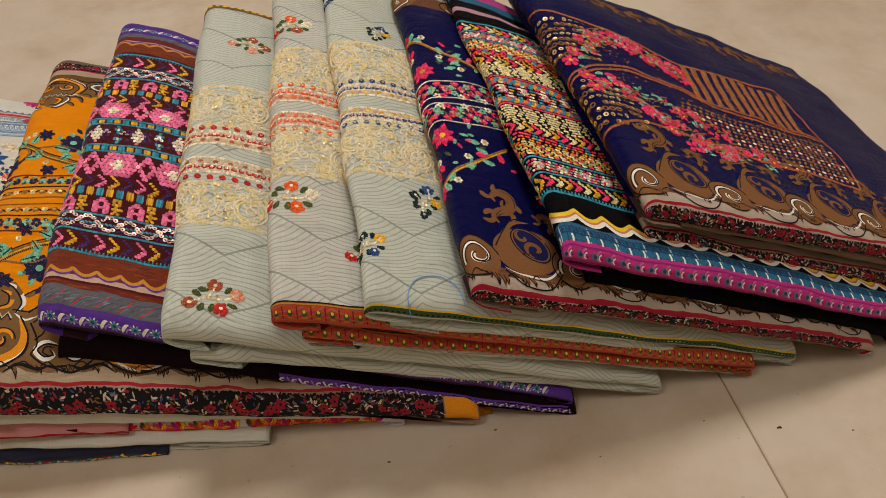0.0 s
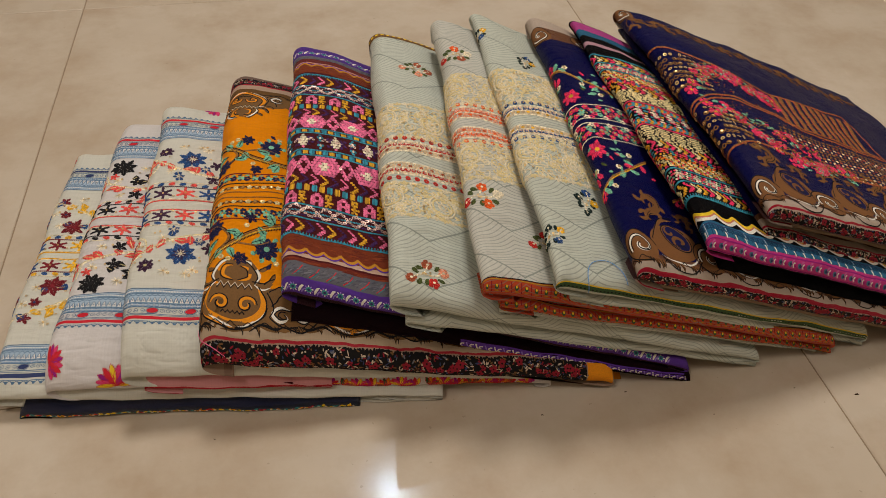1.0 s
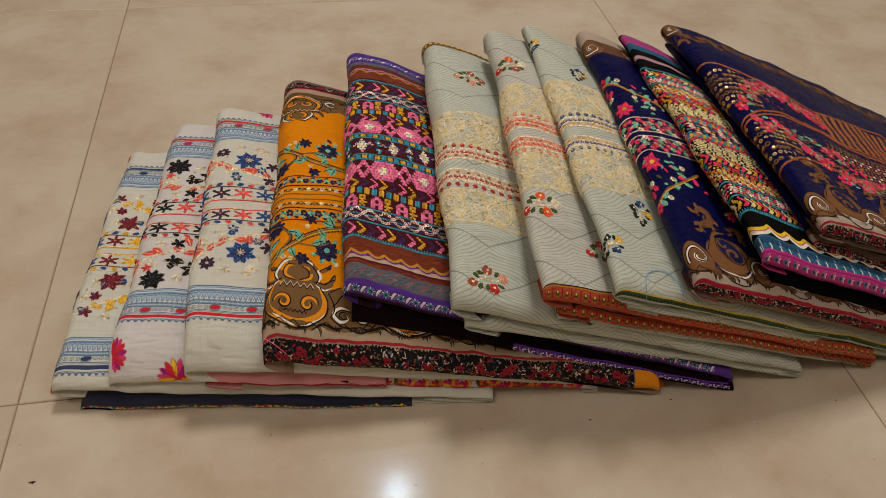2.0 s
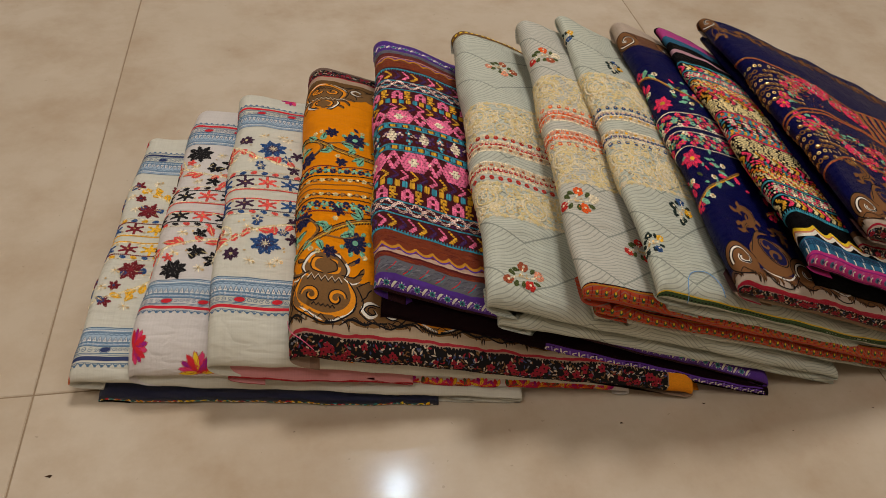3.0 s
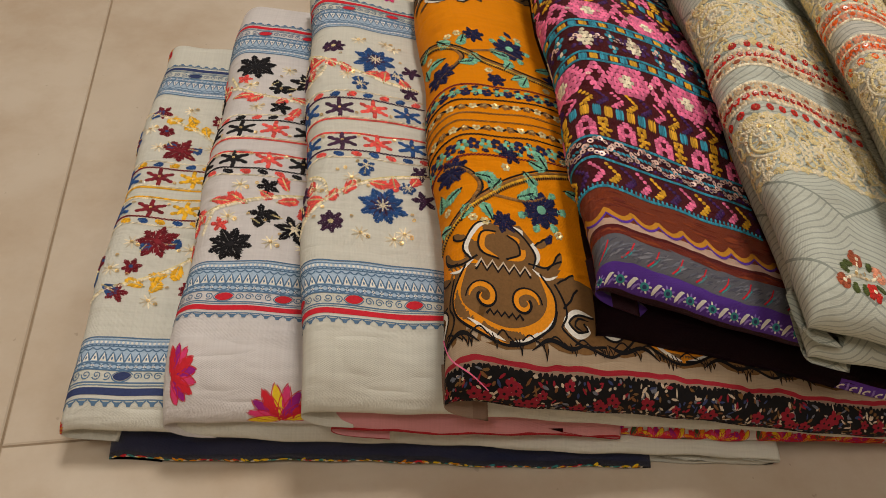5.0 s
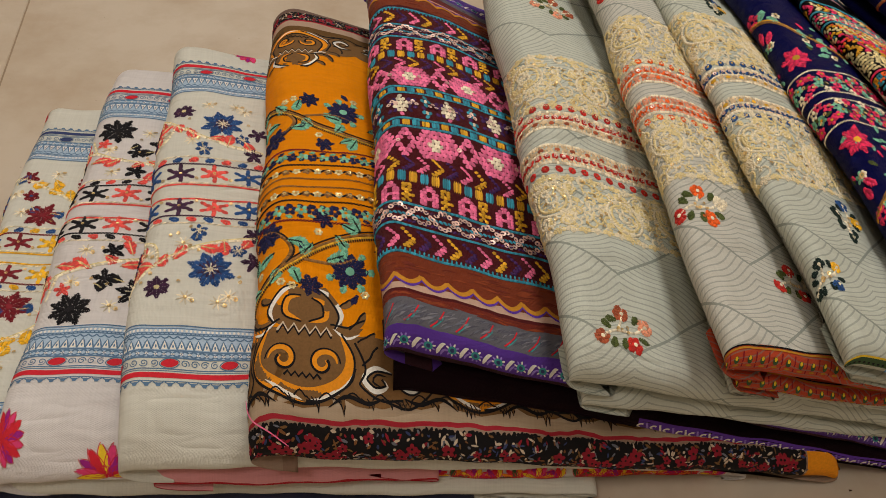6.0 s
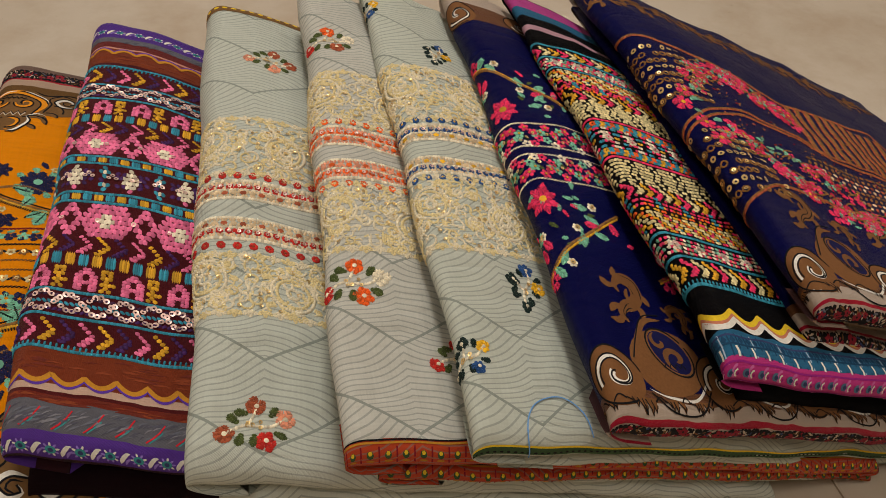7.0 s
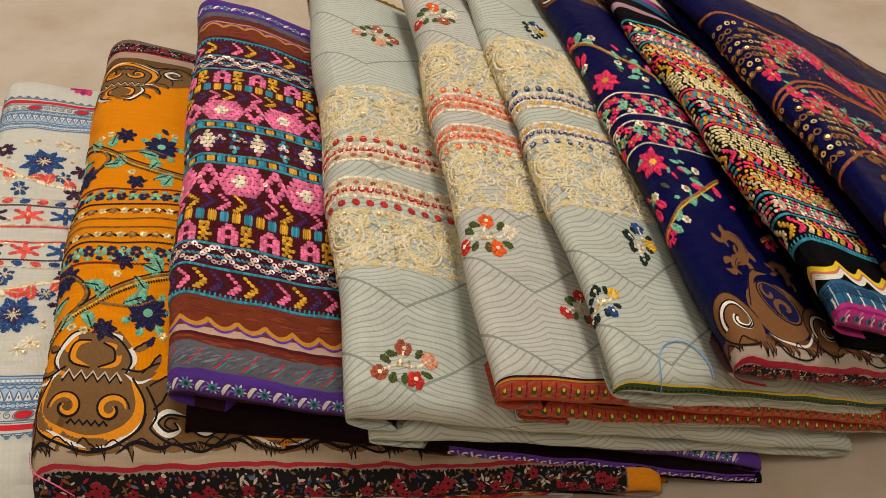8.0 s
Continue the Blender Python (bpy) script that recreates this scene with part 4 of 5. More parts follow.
# the far end
for c in (32, 118, 204, 290):
    medallion(c, 322, -1, 0.70)
t.use("floral_border", "black and red printed floral border")
floral_band(t, -6, 16.4, 345)
t.use("cloth_end", "plain orange cloth end")
t.band(346, 374, -8, 18, INK_ORANGE, 0.3)
t.use("floral_border", "black and red printed floral border")
floral_band(t, 351, 361, 345)
t.use("embroidery", "navy and mint embroidered sprigs with gold cord", "stuff")
for way, mid in ((-1, 172), (1, 158)):
    at = lambda d: 160.5 + way * d
    us = np.arange(-8, 110, 1.6)
    for d, c in ((3.5, BRONZE), (16.5, BLACK), (31.5, DEEP_RED)):
        t.chain(np.column_stack([us, at(d) + 0.5 * np.sin(us * 0.1)]), c, 0.7, 2.0)
    for n, u in enumerate(np.arange(-4, 110, 6.4)):
        (t.flower(u, at(10), 2.9, 5, (STRAW, BRONZE)[n % 2], None, None, 20 * n, 0.8), t.sequin(u, at(10), 1.3, GOLD))
        t.stitch(u + 3.2, at(10.5), 4.2, 1.3, 35 * (-1) ** n, BLACK)
        t.leaf(u + 1, at(20), 3.6, 2.4, 40 * way, NAVY)
        t.flower(u + 3, at(24), 4.0, 5, (MINT, NAVY)[n % 2], None, None, 31 * n, 0.75)
        t.leaf(u, at(28), 4.2, 1.8, 20 * way, (NAVY, MINT)[n % 2])
    at = lambda d: mid + way * d
    stem = curve([(0, at(91)), (14, at(83)), (30, at(70)), (48, at(58)), (72, at(50)), (108, at(44))])
    for o, c in ((0, BRONZE), (2.0, BLACK), (-1.8, OCHRE), (-3.0, BLACK)):
        t.chain(stem + (0, o), c, 1.5 if c is not BLACK else 0.8, 1.4, lean=25 - 20 * o)
    side = curve([(24, at(74)), (30, at(62)), (22, at(50)), (14, at(46))])
    t.chain(side, BRONZE, 1.9, 1.2)
    t.chain(side + (1.6, 0), BLACK, 0.8, 1.5)
    t.chain(curve([(36, at(68)), (54, at(70)), (66, at(66))]), BRONZE, 1.7, 1.2)
    t.spiky(17, at(50), 10.0, NAVY, 8, 20)
    t.spiky(40, at(84), 7.0, NAVY, 7, 5)
    t.spiky(50, at(41), 6.5, NAVY, 6, 15)
    t.spiky(88, at(52), 7.0, NAVY, 6, 40)
    t.flower(62, at(74), 10.5, 9, NAVY, MINT, None, 0, 0.42)
    for k in range(7):
        a = 50 * k
        t.leaf(62 + 8.5 * math.cos(math.radians(a)), at(74) + 8.5 * math.sin(math.radians(a)), 5.5, 3.6, a, MINT)
    for u, d, a in ((12, 86, 200), (18, 84, 300), (34, 84, 250), (42, 58, 130), (56, 52, 60), (60, 44, 30), (70, 48, 250), (28, 56, 10), (20, 64, 160), (50, 68, 340), (78, 60, 20), (8, 60, 100)):
        t.leaf(u, at(d), t.rng.uniform(9, 13), 6.0, a * way, MINT)
        t.chain(np.array([(u, at(d)), (u + 9 * math.cos(math.radians(a * way)), at(d) + 9 * math.sin(math.radians(a * way)))]), DARK_GREEN, 0.7, 1.5, 1.0)
    for u, d, a in ((34, 56, 60), (60, 64, 30), (66, 88, 120)):
        t.leaf(u, at(d), 7, 3, a * way, NAVY)
    for u, d in ((24, 84), (46, 50), (30, 86), (70, 88), (82, 40), (10, 74)):
        t.flower(u, at(d), 2.6, 6, STRAW, None, None, 0, 0.8)
        t.sequin(u, at(d), 1.4, GOLD)
t.finish(thing)
t = Trim(3, 0.0, 0.92).use("loose_thread", "thin loose pink thread")
t.line(curve([(2, 30), (10, 20), (22, 12), (30, 6)], 1.0), 0.6, PINK, 0.9, 0.4)
t.finish(thing)


# ---- the maroon cross-stitched cloth ----
def chart(t, rows, v0, v1, u0, u1, key, offset=0):
    """A repeating needlework chart: each letter one stitch, rows from the far side to the near side."""
    width, dv = len(rows[0]), (v1 - v0) / len(rows)
    du = 1.75
    for r, row in enumerate(rows):
        v = v1 - (r + 0.5) * dv
        for k, u in enumerate(np.arange(u0, u1, du)):
            mat = key.get(row[(k + offset) % width])
            if mat is not None:
                t.stitch(u, v + t.rng.uniform(-0.12, 0.12), du * 1.45, min(2.9 if t.i == 4 else 1.65, dv * 0.95), 30 * (-1) ** (k + r) + t.rng.uniform(-10, 10), mat, 0.15, 0.7)


INK_LILAC, INK_SMOKE, INK_PALE_GREY = ink("lilac", 150, 120, 200), ink("smoke", 84, 82, 92), ink("pale_grey", 124, 121, 126)
INK_EMBER, INK_SCORCH = ink("ember", 136, 60, 30), ink("scorch", 106, 40, 26)
MAROON = cloth("maroon_silk", rgb(96, 34, 32), [(-0.1, rgb(52, 18, 26)), (-0.0015, rgb(92, 52, 150)), (0.0120, rgb(104, 102, 108)), (0.0255, rgb(120, 44, 30)), (0.0290, rgb(88, 26, 26)),
    (0.0320, rgb(214, 176, 152)), (0.0355, rgb(130, 56, 30)), (0.0550, rgb(78, 18, 24)), (0.2810, rgb(130, 56, 30)), (0.299, rgb(214, 150, 130)), (0.3015, rgb(110, 36, 34)),
    (0.3085, rgb(104, 102, 112)), (0.3175, rgb(84, 46, 140))], rough=0.5, sheen=0.02, mottle=0.12, gloss=0.15)
# maroon taken near black: its colour also carries the shade below the top fold
SHADED_MAROON_UNDER = cloth("shaded_maroon_under", rgb(34, 12, 18), [(-0.1, rgb(30, 11, 24)), (-0.001, rgb(24, 7, 12))], rough=0.6, mottle=0.1, gloss=0.06, sheen=0.0)
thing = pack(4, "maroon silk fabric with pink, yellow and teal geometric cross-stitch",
    [("top_fold", 0.0, 0.56, 0, 0, 0, MAROON, ""), ("under_fold", 0.58, 1.06, 0.006, -0.004, -0.004, SHADED_MAROON_UNDER, "dark maroon cloth with purple edge, shade put in its colour")])
t = Trim(4, 0.0, 0.56).use("printed_border", "yellow scallops and white flowers on purple")
U1 = 112.0
for v0, way in ((38.5, 1), (297.0, -1)):
    t.use("printed_border", "yellow scalloped edge")
    us = np.arange(-14, U1 + 40, 1.0)
    bow = np.abs(np.sin(us * math.pi / 14.2)) ** 0.8
    t.line(np.column_stack([us, v0 + way * (4.8 * (1 - bow) - 1.2)]), 2.4, INK_OCHRE, 0.26)
    t.use("printed_border", "thin purple scalloped line")
    t.line(np.column_stack([us, v0 + way * (4.8 * (1 - bow) - 3.2)]), 1.3, INK_PURPLE, 0.24)
for v0, far in ((5.4, False), (326.0, True)):
    t.use("printed_border", "white flowers on purple edge")
    for n, u in enumerate(np.arange(-8, 350 if not far else 110, 12.6)):
        if n % 1 == 0:
            for k in range(9):
                a = 2 * math.pi * k / 9 + n
                t.poly(oval(u + 2.9 * math.cos(a), v0 + 2.6 * math.sin(a), 1.2, 0.55, math.degrees(a), 6), (INK_LILAC, INK_WHITE)[k % 2], 0.24)
            t.poly(oval(u, v0, 2.4, 2.2, 0, 10), INK_TEAL, 0.3)
            t.poly(oval(u, v0, 1.2, 1.2, 0, 7), INK_NAVY, 0.36)
        t.line(curve([(u + 4.4, v0 - 3.6), (u + 5.4, v0 - 0.5), (u + 7.4, v0 + 2.2), (u + 9.0, v0 + 2.6)], 0.8), 2.0, INK_WHITE, 0.26, taper=True)
        t.line(curve([(u + 6.6, v0 - 3.8), (u + 7.4, v0 - 1.4), (u + 9.2, v0 + 0.4)], 0.8), 1.2, INK_LILAC, 0.28, taper=True)
for n, u in enumerate(np.arange(-10, U1, 13.5)):
    t.line(np.array([(u, 14.5), (u + 3.2, 17), (u + 6, 20), (u + 8.2, 24)]), 0.7, INK_RED, 0.24)
    t.line(np.array([(u + 1.5, 14.5), (u + 4.7, 17), (u + 7.5, 20)]), 0.6, INK_TEAL, 0.24)
t.use("brushed_band", "grey and rust brushed streaks", "stuff")
for k in range(230):
    u, far = t.rng.uniform(-12, U1), k % 5 == 0
    v = t.rng.uniform(15, 24) if not far else t.rng.uniform(309.5, 316)
    lean = t.rng.uniform(3, 7)
    t.line(np.array([(u, v - 1.5), (u + lean * 0.5, v + 0.3), (u + lean, v + 1.2)]), t.rng.uniform(0.5, 1.3), (INK_SMOKE, INK_SMOKE, INK_GREY, INK_PALE_GREY)[k % 4], 0.16 + 0.02 * (k % 4), taper=True)
for k in range(150):
    u, v = t.rng.uniform(-12, U1), t.rng.choice((t.rng.uniform(43, 53), t.rng.uniform(26, 30), t.rng.uniform(284, 292)))
    t.line(np.array([(u, v), (u + 4, v + 0.6), (u + 9, v + 0.3)]), t.rng.uniform(0.6, 1.6), (INK_EMBER, INK_SCORCH)[k % 2], 0.15 + 0.02 * (k % 3), taper=True)
t.use("embroidery", "dense geometric cross-stitch bands with sequins", "stuff")
K = {"p": PINK, "y": OCHRE, "b": TEAL, "v": PURPLE, "c": CREAM, "r": DEEP_RED}
CHEVRON = ["p....y....v....", ".p....y....v...", "..p....y....v..", "...p....y....v.", "..pp...yy...vv.", ".pp...yy...vv..", "pp...yy...vv..."]
FIGURES = ["...pp...yyy..", "..pppp..y.y..", ".pp..pp.yyy..", ".pp..pp..y...", ".pppppp.yyyy.", ".pp..pp..y...", ".pp..pp.y.y.."]
DIAMOND = ["p.....pppppppppp.....p", "pp...pppppppppppp...pp", ".pp.pppppcccpppppp.pp.", "..ppppppcccccppppppp..", ".pp.pppppcccpppppp.pp.", "pp...pppppppppppp...pp", "p.....pppppppppp.....p"]
FLOWERS = ["....c........b...", "v.vccc.v.v..bcb..", "vvcccccvv....b...", "..cccccv.v..v....", "v.vccc.v....bcb..", "....p........b..."]
def teal_line(v, teeth=0):
    us = np.arange(-14, U1, 1.3)
    t.chain(np.column_stack([us, v + 0.3 * np.sin(us * 0.13)]), TEAL, 1.5, 1.4, lean=8)
    if teeth:
        for u in np.arange(-12, U1, 2.6):
            t.stitch(u, v + teeth * 1.8, 2.4, 0.9, 80, TEAL)
def blocks(v, tall=8.0, wide=6.6, edge=False):
    for n, u in enumerate(np.arange(-12, U1, wide)):
        for k in range(int(wide / 1.1) - 1):
            t.stitch(u + k * 1.1, v, tall, 1.3, 90, (OCHRE, TEAL)[n % 2], 0.15, 0.6)
    if edge:
        for e in (-1, 1):
            teal_line(v + e * (tall / 2 + 1.0))
def sequin_rows(v0, v1):
    teal_line(v0)
    teal_line(v1)
    for u in np.arange(-10, U1, 2.6):
        for k in range(3):
            t.stitch(u, v0 + (v1 - v0) * (k + 0.8) / 3.6, 2.8, 1.4, 40 * (-1) ** k, (PURPLE, TEAL, PLUM)[k])
    mid, half = (v0 + v1) / 2, (v1 - v0) / 2 - 2.4
    for n, u in enumerate(np.arange(-10, U1, 2.55)):
        s = math.sin(u * math.pi / 13.0)
        t.sequin(u, mid + half * s, 1.65, SILVER, 0.9)
        t.sequin(u + 1, mid - half * s + 0.6, 1.65, SILVER, 0.8)
teal_line(55.5, 1)
chart(t, CHEVRON, 59, 72.5, -13, U1, K)
sequin_rows(75, 90.5)
chart(t, FIGURES, 92, 105.5, -13, U1, K)
blocks(110.0, 7.0)
chart(t, CHEVRON, 114, 125, -13, U1, K, 4)
chart(t, DIAMOND, 125, 147, -13, U1, K)
blocks(151.5, 4.4, 6.0, True)
chart(t, FLOWERS, 156.5, 177, -13, U1, K)
blocks(182.0, 4.4, 6.0, True)
chart(t, DIAMOND, 187, 208, -13, U1, K, 6)
chart(t, CHEVRON, 208.5, 219, -13, U1, K, 8)
blocks(223.5, 7.0)
chart(t, FIGURES, 228, 241, -13, U1, K, 4)
sequin_rows(243, 258)
chart(t, CHEVRON, 261, 275, -13, U1, K, 2)
teal_line(279, -1)
for u in np.arange(-6, U1, 12.4):
    for d in (0, 1, 2):
        t.sequin(u + 2 * (d - 1), 167 + (2.2 if d == 1 else 0), 1.4, SILVER, 1.0)
for v in (136, 197):
    for u in np.arange(2, U1, 18.4):
        t.sequin(u, v, 1.4, SILVER, 1.0)
t.finish(thing)
t = Trim(4, 0.58, 1.06, 0.006, -0.004).use("purple_edge", "white marks on the purple edge")
t.band(150, 372, -12, 4.5, INK_PURPLE, 0.16)
for n, u in enumerate(np.arange(152, 366, 8.4)):
    t.line(spiral(u, -1.5, 2.6, 1.2, 60, 0.6, 10), 1.3, INK_WHITE, 0.3)
    t.line(np.array([(u + 3.2, 2.5), (u + 4.2, -1.0), (u + 5.6, -4.5)]), 1.4, INK_WHITE if n % 2 else INK_LILAC, 0.3)
t.finish(thing)


# ---- the three pale mint cloths ----
PALE_GOLD, IVORY = soft_thread("pale_gold", 224, 204, 150), soft_thread("ivory", 228, 214, 182)


def gold_field(t, v0, v1, u1, bare=0.12):
    """Open scrollwork of pale gold and cream cord with rings, leaf tufts and sequins."""
    rng, mid, tall = t.rng, (v0 + v1) / 2, v1 - v0
    for n in range(int((u1 + 10) * tall / 32)):
        u, v = rng.uniform(-9, u1), rng.uniform(v0 + 1, v1 - 1)
        t.chain(spiral(u, v, rng.uniform(2.4, 5.0), rng.uniform(0.8, 2.0), rng.uniform(0, 360), rng.uniform(0.5, 1.1) * rng.choice((-1, 1)), 14), (PALE_GOLD, IVORY)[n % 2], rng.uniform(0.9, 1.3), 1.3, rng.uniform(0.5, 0.9))
    for n in range(int((u1 + 10) * tall / 19)):
        u, v = rng.uniform(-9, u1), rng.uniform(v0, v1)
        t.stitch(u, v, rng.uniform(2.0, 4.0), rng.uniform(0.7, 1.1), rng.gauss(20, 40), (PALE_GOLD, IVORY, IVORY)[n % 3], 0.15, rng.uniform(0.3, 0.7))
    for u, v in ((14, v0 + tall * 0.6), (58, v0 + tall * 0.42), (92, v0 + tall * 0.6)):
        for r in (11.0, 8.4, 3.0):
            t.chain(spiral(u, v, r, r, 0, 1.0, 40), (PALE_GOLD, IVORY)[int(r) % 2], 1.4, 1.4, 0.9)
        for k in range(10):
            t.leaf(u + 12 * math.cos(k * 0.63), v + 12 * math.sin(k * 0.63), 5.0, 2.6, 36 * k, PALE_GOLD)
    for k in range(34):
        t.sequin(rng.uniform(-4, u1), rng.uniform(v0, v1), 1.05, GOLD, 1.0)
    for v, way in ((v0, -1), (v1, 1)):
        for n, u in enumerate(np.arange(-9, u1, 7.4)):
            for a in (40, 90, 140):
                t.leaf(u, v - way, 4.6, 2.2, a * way, PALE_GOLD if n % 2 else IVORY)


def rope_band(t, v0, v1, way, first, second, ground, u1):
    """A braided band with beads on its outer edge."""
    us = np.arange(-12, u1, 1.4)
    edge_v, inner = (v1, v0) if way > 0 else (v0, v1)
    tall = v1 - v0
    at = lambda s: inner + (edge_v - inner) * s
    for n, u in enumerate(np.arange(-11, u1, 2.1)):
        for k in range(4):
            t.stitch(u + t.rng.uniform(-0.4, 0.4), at(0.12 + 0.24 * k), 2.9, 1.3, 70 * (-1) ** (n + k), ground if k != 2 else (first, ground)[n % 2], 0.15, 0.5)
    t.chain(np.column_stack([us, np.full(len(us), at(0.02))]), CREAM, 1.5, 1.5)
    t.chain(np.column_stack([us, np.full(len(us), at(0.48))]), CREAM, 1.0, 1.7)
    t.chain(np.column_stack([us, np.full(len(us), at(0.98))]), CREAM, 1.8, 1.5)
    for n, u in enumerate(np.arange(-11, u1, 4.9)):
        t.flower(u, at(0.66), 2.1, 5, first, None, None, 40 * n, 0.9)
        t.stitch(u + 2.4, at(0.3), 3.4, 2.2, 10, second if n % 2 else ground, 0.4, 0.5)
        t.sequin(u, at(0.66), 1.1, SILVER, 1.1)
    for u in np.arange(-9, u1, 8.2):
        t.flower(u, at(1.30), 2.4, 7, first, second if first is not second else None, None, 18, 1.0)


def sprig(t, u, v, s, turn, blooms, leaves, core=CREAM):
    """A small embroidered spray: blooms and leaves round a pale stem."""
    t.use("embroidered_spray", "embroidered flower spray with leaves")
    a0 = math.radians(turn)
    put = lambda x, y: (u + s * (x * math.cos(a0) - y * math.sin(a0)), v + s * (x * math.sin(a0) + y * math.cos(a0)))
    t.chain(curve([put(-15, -3), put(-6, 0.5), put(0, 0), put(8, -1), put(15, 3)]), core, 1.3, 1.3)
    t.chain(curve([put(-3, 0.5), put(0, 5), put(2, 9)]), core, 1.1, 1.4)
    for n, (x, y, a, r) in enumerate(((2, 10.5, 95, 5.2), (5, -8.5, -75, 5.4), (15.5, 3, 10, 5.6), (-14.5, -3, 190, 4.8))):
        x0, y0 = put(x, y)
        for k in range(6):
            b = turn + a + 60 * k + t.rng.uniform(-14, 14)
            t.leaf(x0, y0, r * s * t.rng.uniform(0.8, 1.1), 3.6 * s, b, blooms[n % len(blooms)])
        t.poly(oval(x0, y0, 1.3 * s, 1.3 * s, 0, 8), core, 0.9, 0.5)
    for x, y, a in ((-7, 2, 130), (-6, -3, 235), (8, 4, 60), (9, -4, 335), (-2, 7, 165), (0, -4, 260)):
        x0, y0 = put(x, y)
        t.leaf(x0, y0, 7.0 * s, 3.8 * s, turn + a + t.rng.uniform(-12, 12), leaves)
    for k in range(5):
        t.sequin(*put(t.rng.uniform(-6, 6), t.rng.uniform(-2, 2)), 1.0, GOLD, 0.9)


LINE = rgb(128, 136, 124)
def mint(name, edge=None, tint=(212, 214, 198)):
    ground = rgb(*tint)
    bands = [(-0.1, edge), (0.0105 if edge else -0.09, ground)] if edge else None
    return cloth(name, ground, bands, stripes=LINE, mottle=0.05, rough=0.7)


MINT_A, MINT_B, MINT_C = mint("mint_lines"), mint("blush_mint_lines", rgb(200, 72, 34), (214, 210, 196)), mint("grey_mint_lines", None, (210, 212, 195))
MINT_UNDER = mint("mint_under")
BORDER_UNDER = mint("border_under", rgb(196, 70, 34))
thing = pack(5, "pale mint striped fabric with gold embroidery and red braided bands",
    [("top_fold", 0.0, 0.60, 0, 0, 0, MINT_A, ""), ("under_fold", 0.68, 0.98, 0.012, 0.002, 0.0, MINT_UNDER, "")])
t = Trim(5, 0, 0.60).use("gold_embroidery", "dense gold and cream thread scrollwork", "stuff")
gold_field(t, 88, 122, 96)
gold_field(t, 178, 221, 96)
t.use("braided_band", "red and cream braided band")
rope_band(t, 133, 147, -1, RED, RUST, BUFF, 96)
t.use("braided_band", "red and cream braided band")
rope_band(t, 160, 172, 1, RED, RUST, BUFF, 96)
t.use("embroidered_spray", "red and green embroidered flower spray")
sprig(t, 38, 27, 0.92, 6, (RUST, RED, SALMON), GREEN)
sprig(t, 53, 290, 0.85, -8, (RUST, SALMON), GREEN)
t.use("back_trim", "narrow brown and gold edge")
t.band(-10, 330, 347, 361, INK_BROWN, 0.3)
for u in np.arange(-8, 120, 6):
    t.poly(oval(u, 352, 2.0, 1.6, 0, 7), INK_YELLOW, 0.4)
t.finish(thing)

thing = pack(6, "pale mint striped fabric, gold and orange embroidery, red edge",
    [("top_fold", 0.0, 0.50, 0, 0, 0, MINT_B, ""), ("under_fold", 0.57, 0.82, 0.016, 0.002, 0.0, BORDER_UNDER, "cloth with red printed edge"), ("low_fold", 0.86, 1.0, 0.020, 0.006, 0.01, MINT_UNDER, "")])
t = Trim(6, 0, 0.50).use("gold_embroidery", "dense gold and cream thread scrollwork", "stuff")
gold_field(t, 116, 160, 92)
gold_field(t, 207, 248, 92)
t.use("braided_band", "orange and salmon braided band")
rope_band(t, 165, 178, -1, ORANGE, ORANGE, SALMON, 92)
t.use("braided_band", "orange and salmon braided band")
rope_band(t, 189, 202, 1, ORANGE, ORANGE, SALMON, 92)
t.use("embroidered_spray", "orange and green embroidered flower spray")
sprig(t, 20, 94, 0.98, 4, (ORANGE, ORANGE, CREAM, RED), GREEN)
sprig(t, 21, 284, 0.9, 4, (ORANGE, RUST, CREAM, RED), GREEN)
sprig(t, 71, 55, 0.85, 4, (RED, RED, CREAM, RED), GREEN)
t.finish(thing)
for top, bottom, inset, front, v1 in ((0.0, 0.50, 0.0, 0.0, 10.0), (0.57, 0.82, 0.016, 0.002, 8.0)):
    t = Trim(6, top, bottom, inset, front).use("printed_edge", "red edge with small printed flowers")
    us = np.arange(-10, 372, 2.0)
    t.line(np.column_stack([us, np.full(len(us), v1)]), 0.9, INK_OCHRE, 0.24)
    t.line(np.column_stack([us, np.full(len(us), v1 + 1.2)]), 0.7, INK_BLACK, 0.26)
    for u in np.arange(-8, 372, 8.4):
        t.poly(oval(u, v1 - 5.5, 1.7, 2.2, 0, 8), INK_GREEN, 0.24)
        t.poly(oval(u, v1 - 4.6, 1.0, 1.2, 0, 6), INK_YELLOW, 0.32)
        t.poly(oval(u, v1 - 8.8, 2.0, 0.8, 0, 7), INK_OCHRE, 0.26)
        t.line(np.array([(u + 4.2, v1 - 1.5), (u + 4.2, v1 - 5), (u + 4.2, v1 - 10)]), 0.8, INK_DEEP, 0.24)
    t.finish(thing)

thing = pack(7, "pale mint striped fabric, gold and blue embroidery, green edge",
    [("top_fold", 0.0, 0.66, 0, 0, 0, MINT_C, ""), ("under_fold", 0.74, 1.0, 0.014, 0.003, 0.0, MINT_UNDER, "")])
t = Trim(7, 0, 0.66).use("gold_embroidery", "dense gold and cream thread scrollwork", "stuff")
gold_field(t, 114, 161, 88)
gold_field(t, 209, 255, 88)
t.use("braided_band", "blue, yellow and cream braided band")
rope_band(t, 165, 177, -1, BLUE, YELLOW, BUFF, 88)
t.use("braided_band", "blue, yellow and cream braided band")
rope_band(t, 191, 203, 1, BLUE, YELLOW, BUFF, 88)
t.use("embroidered_spray", "black, blue and yellow embroidered flower spray")
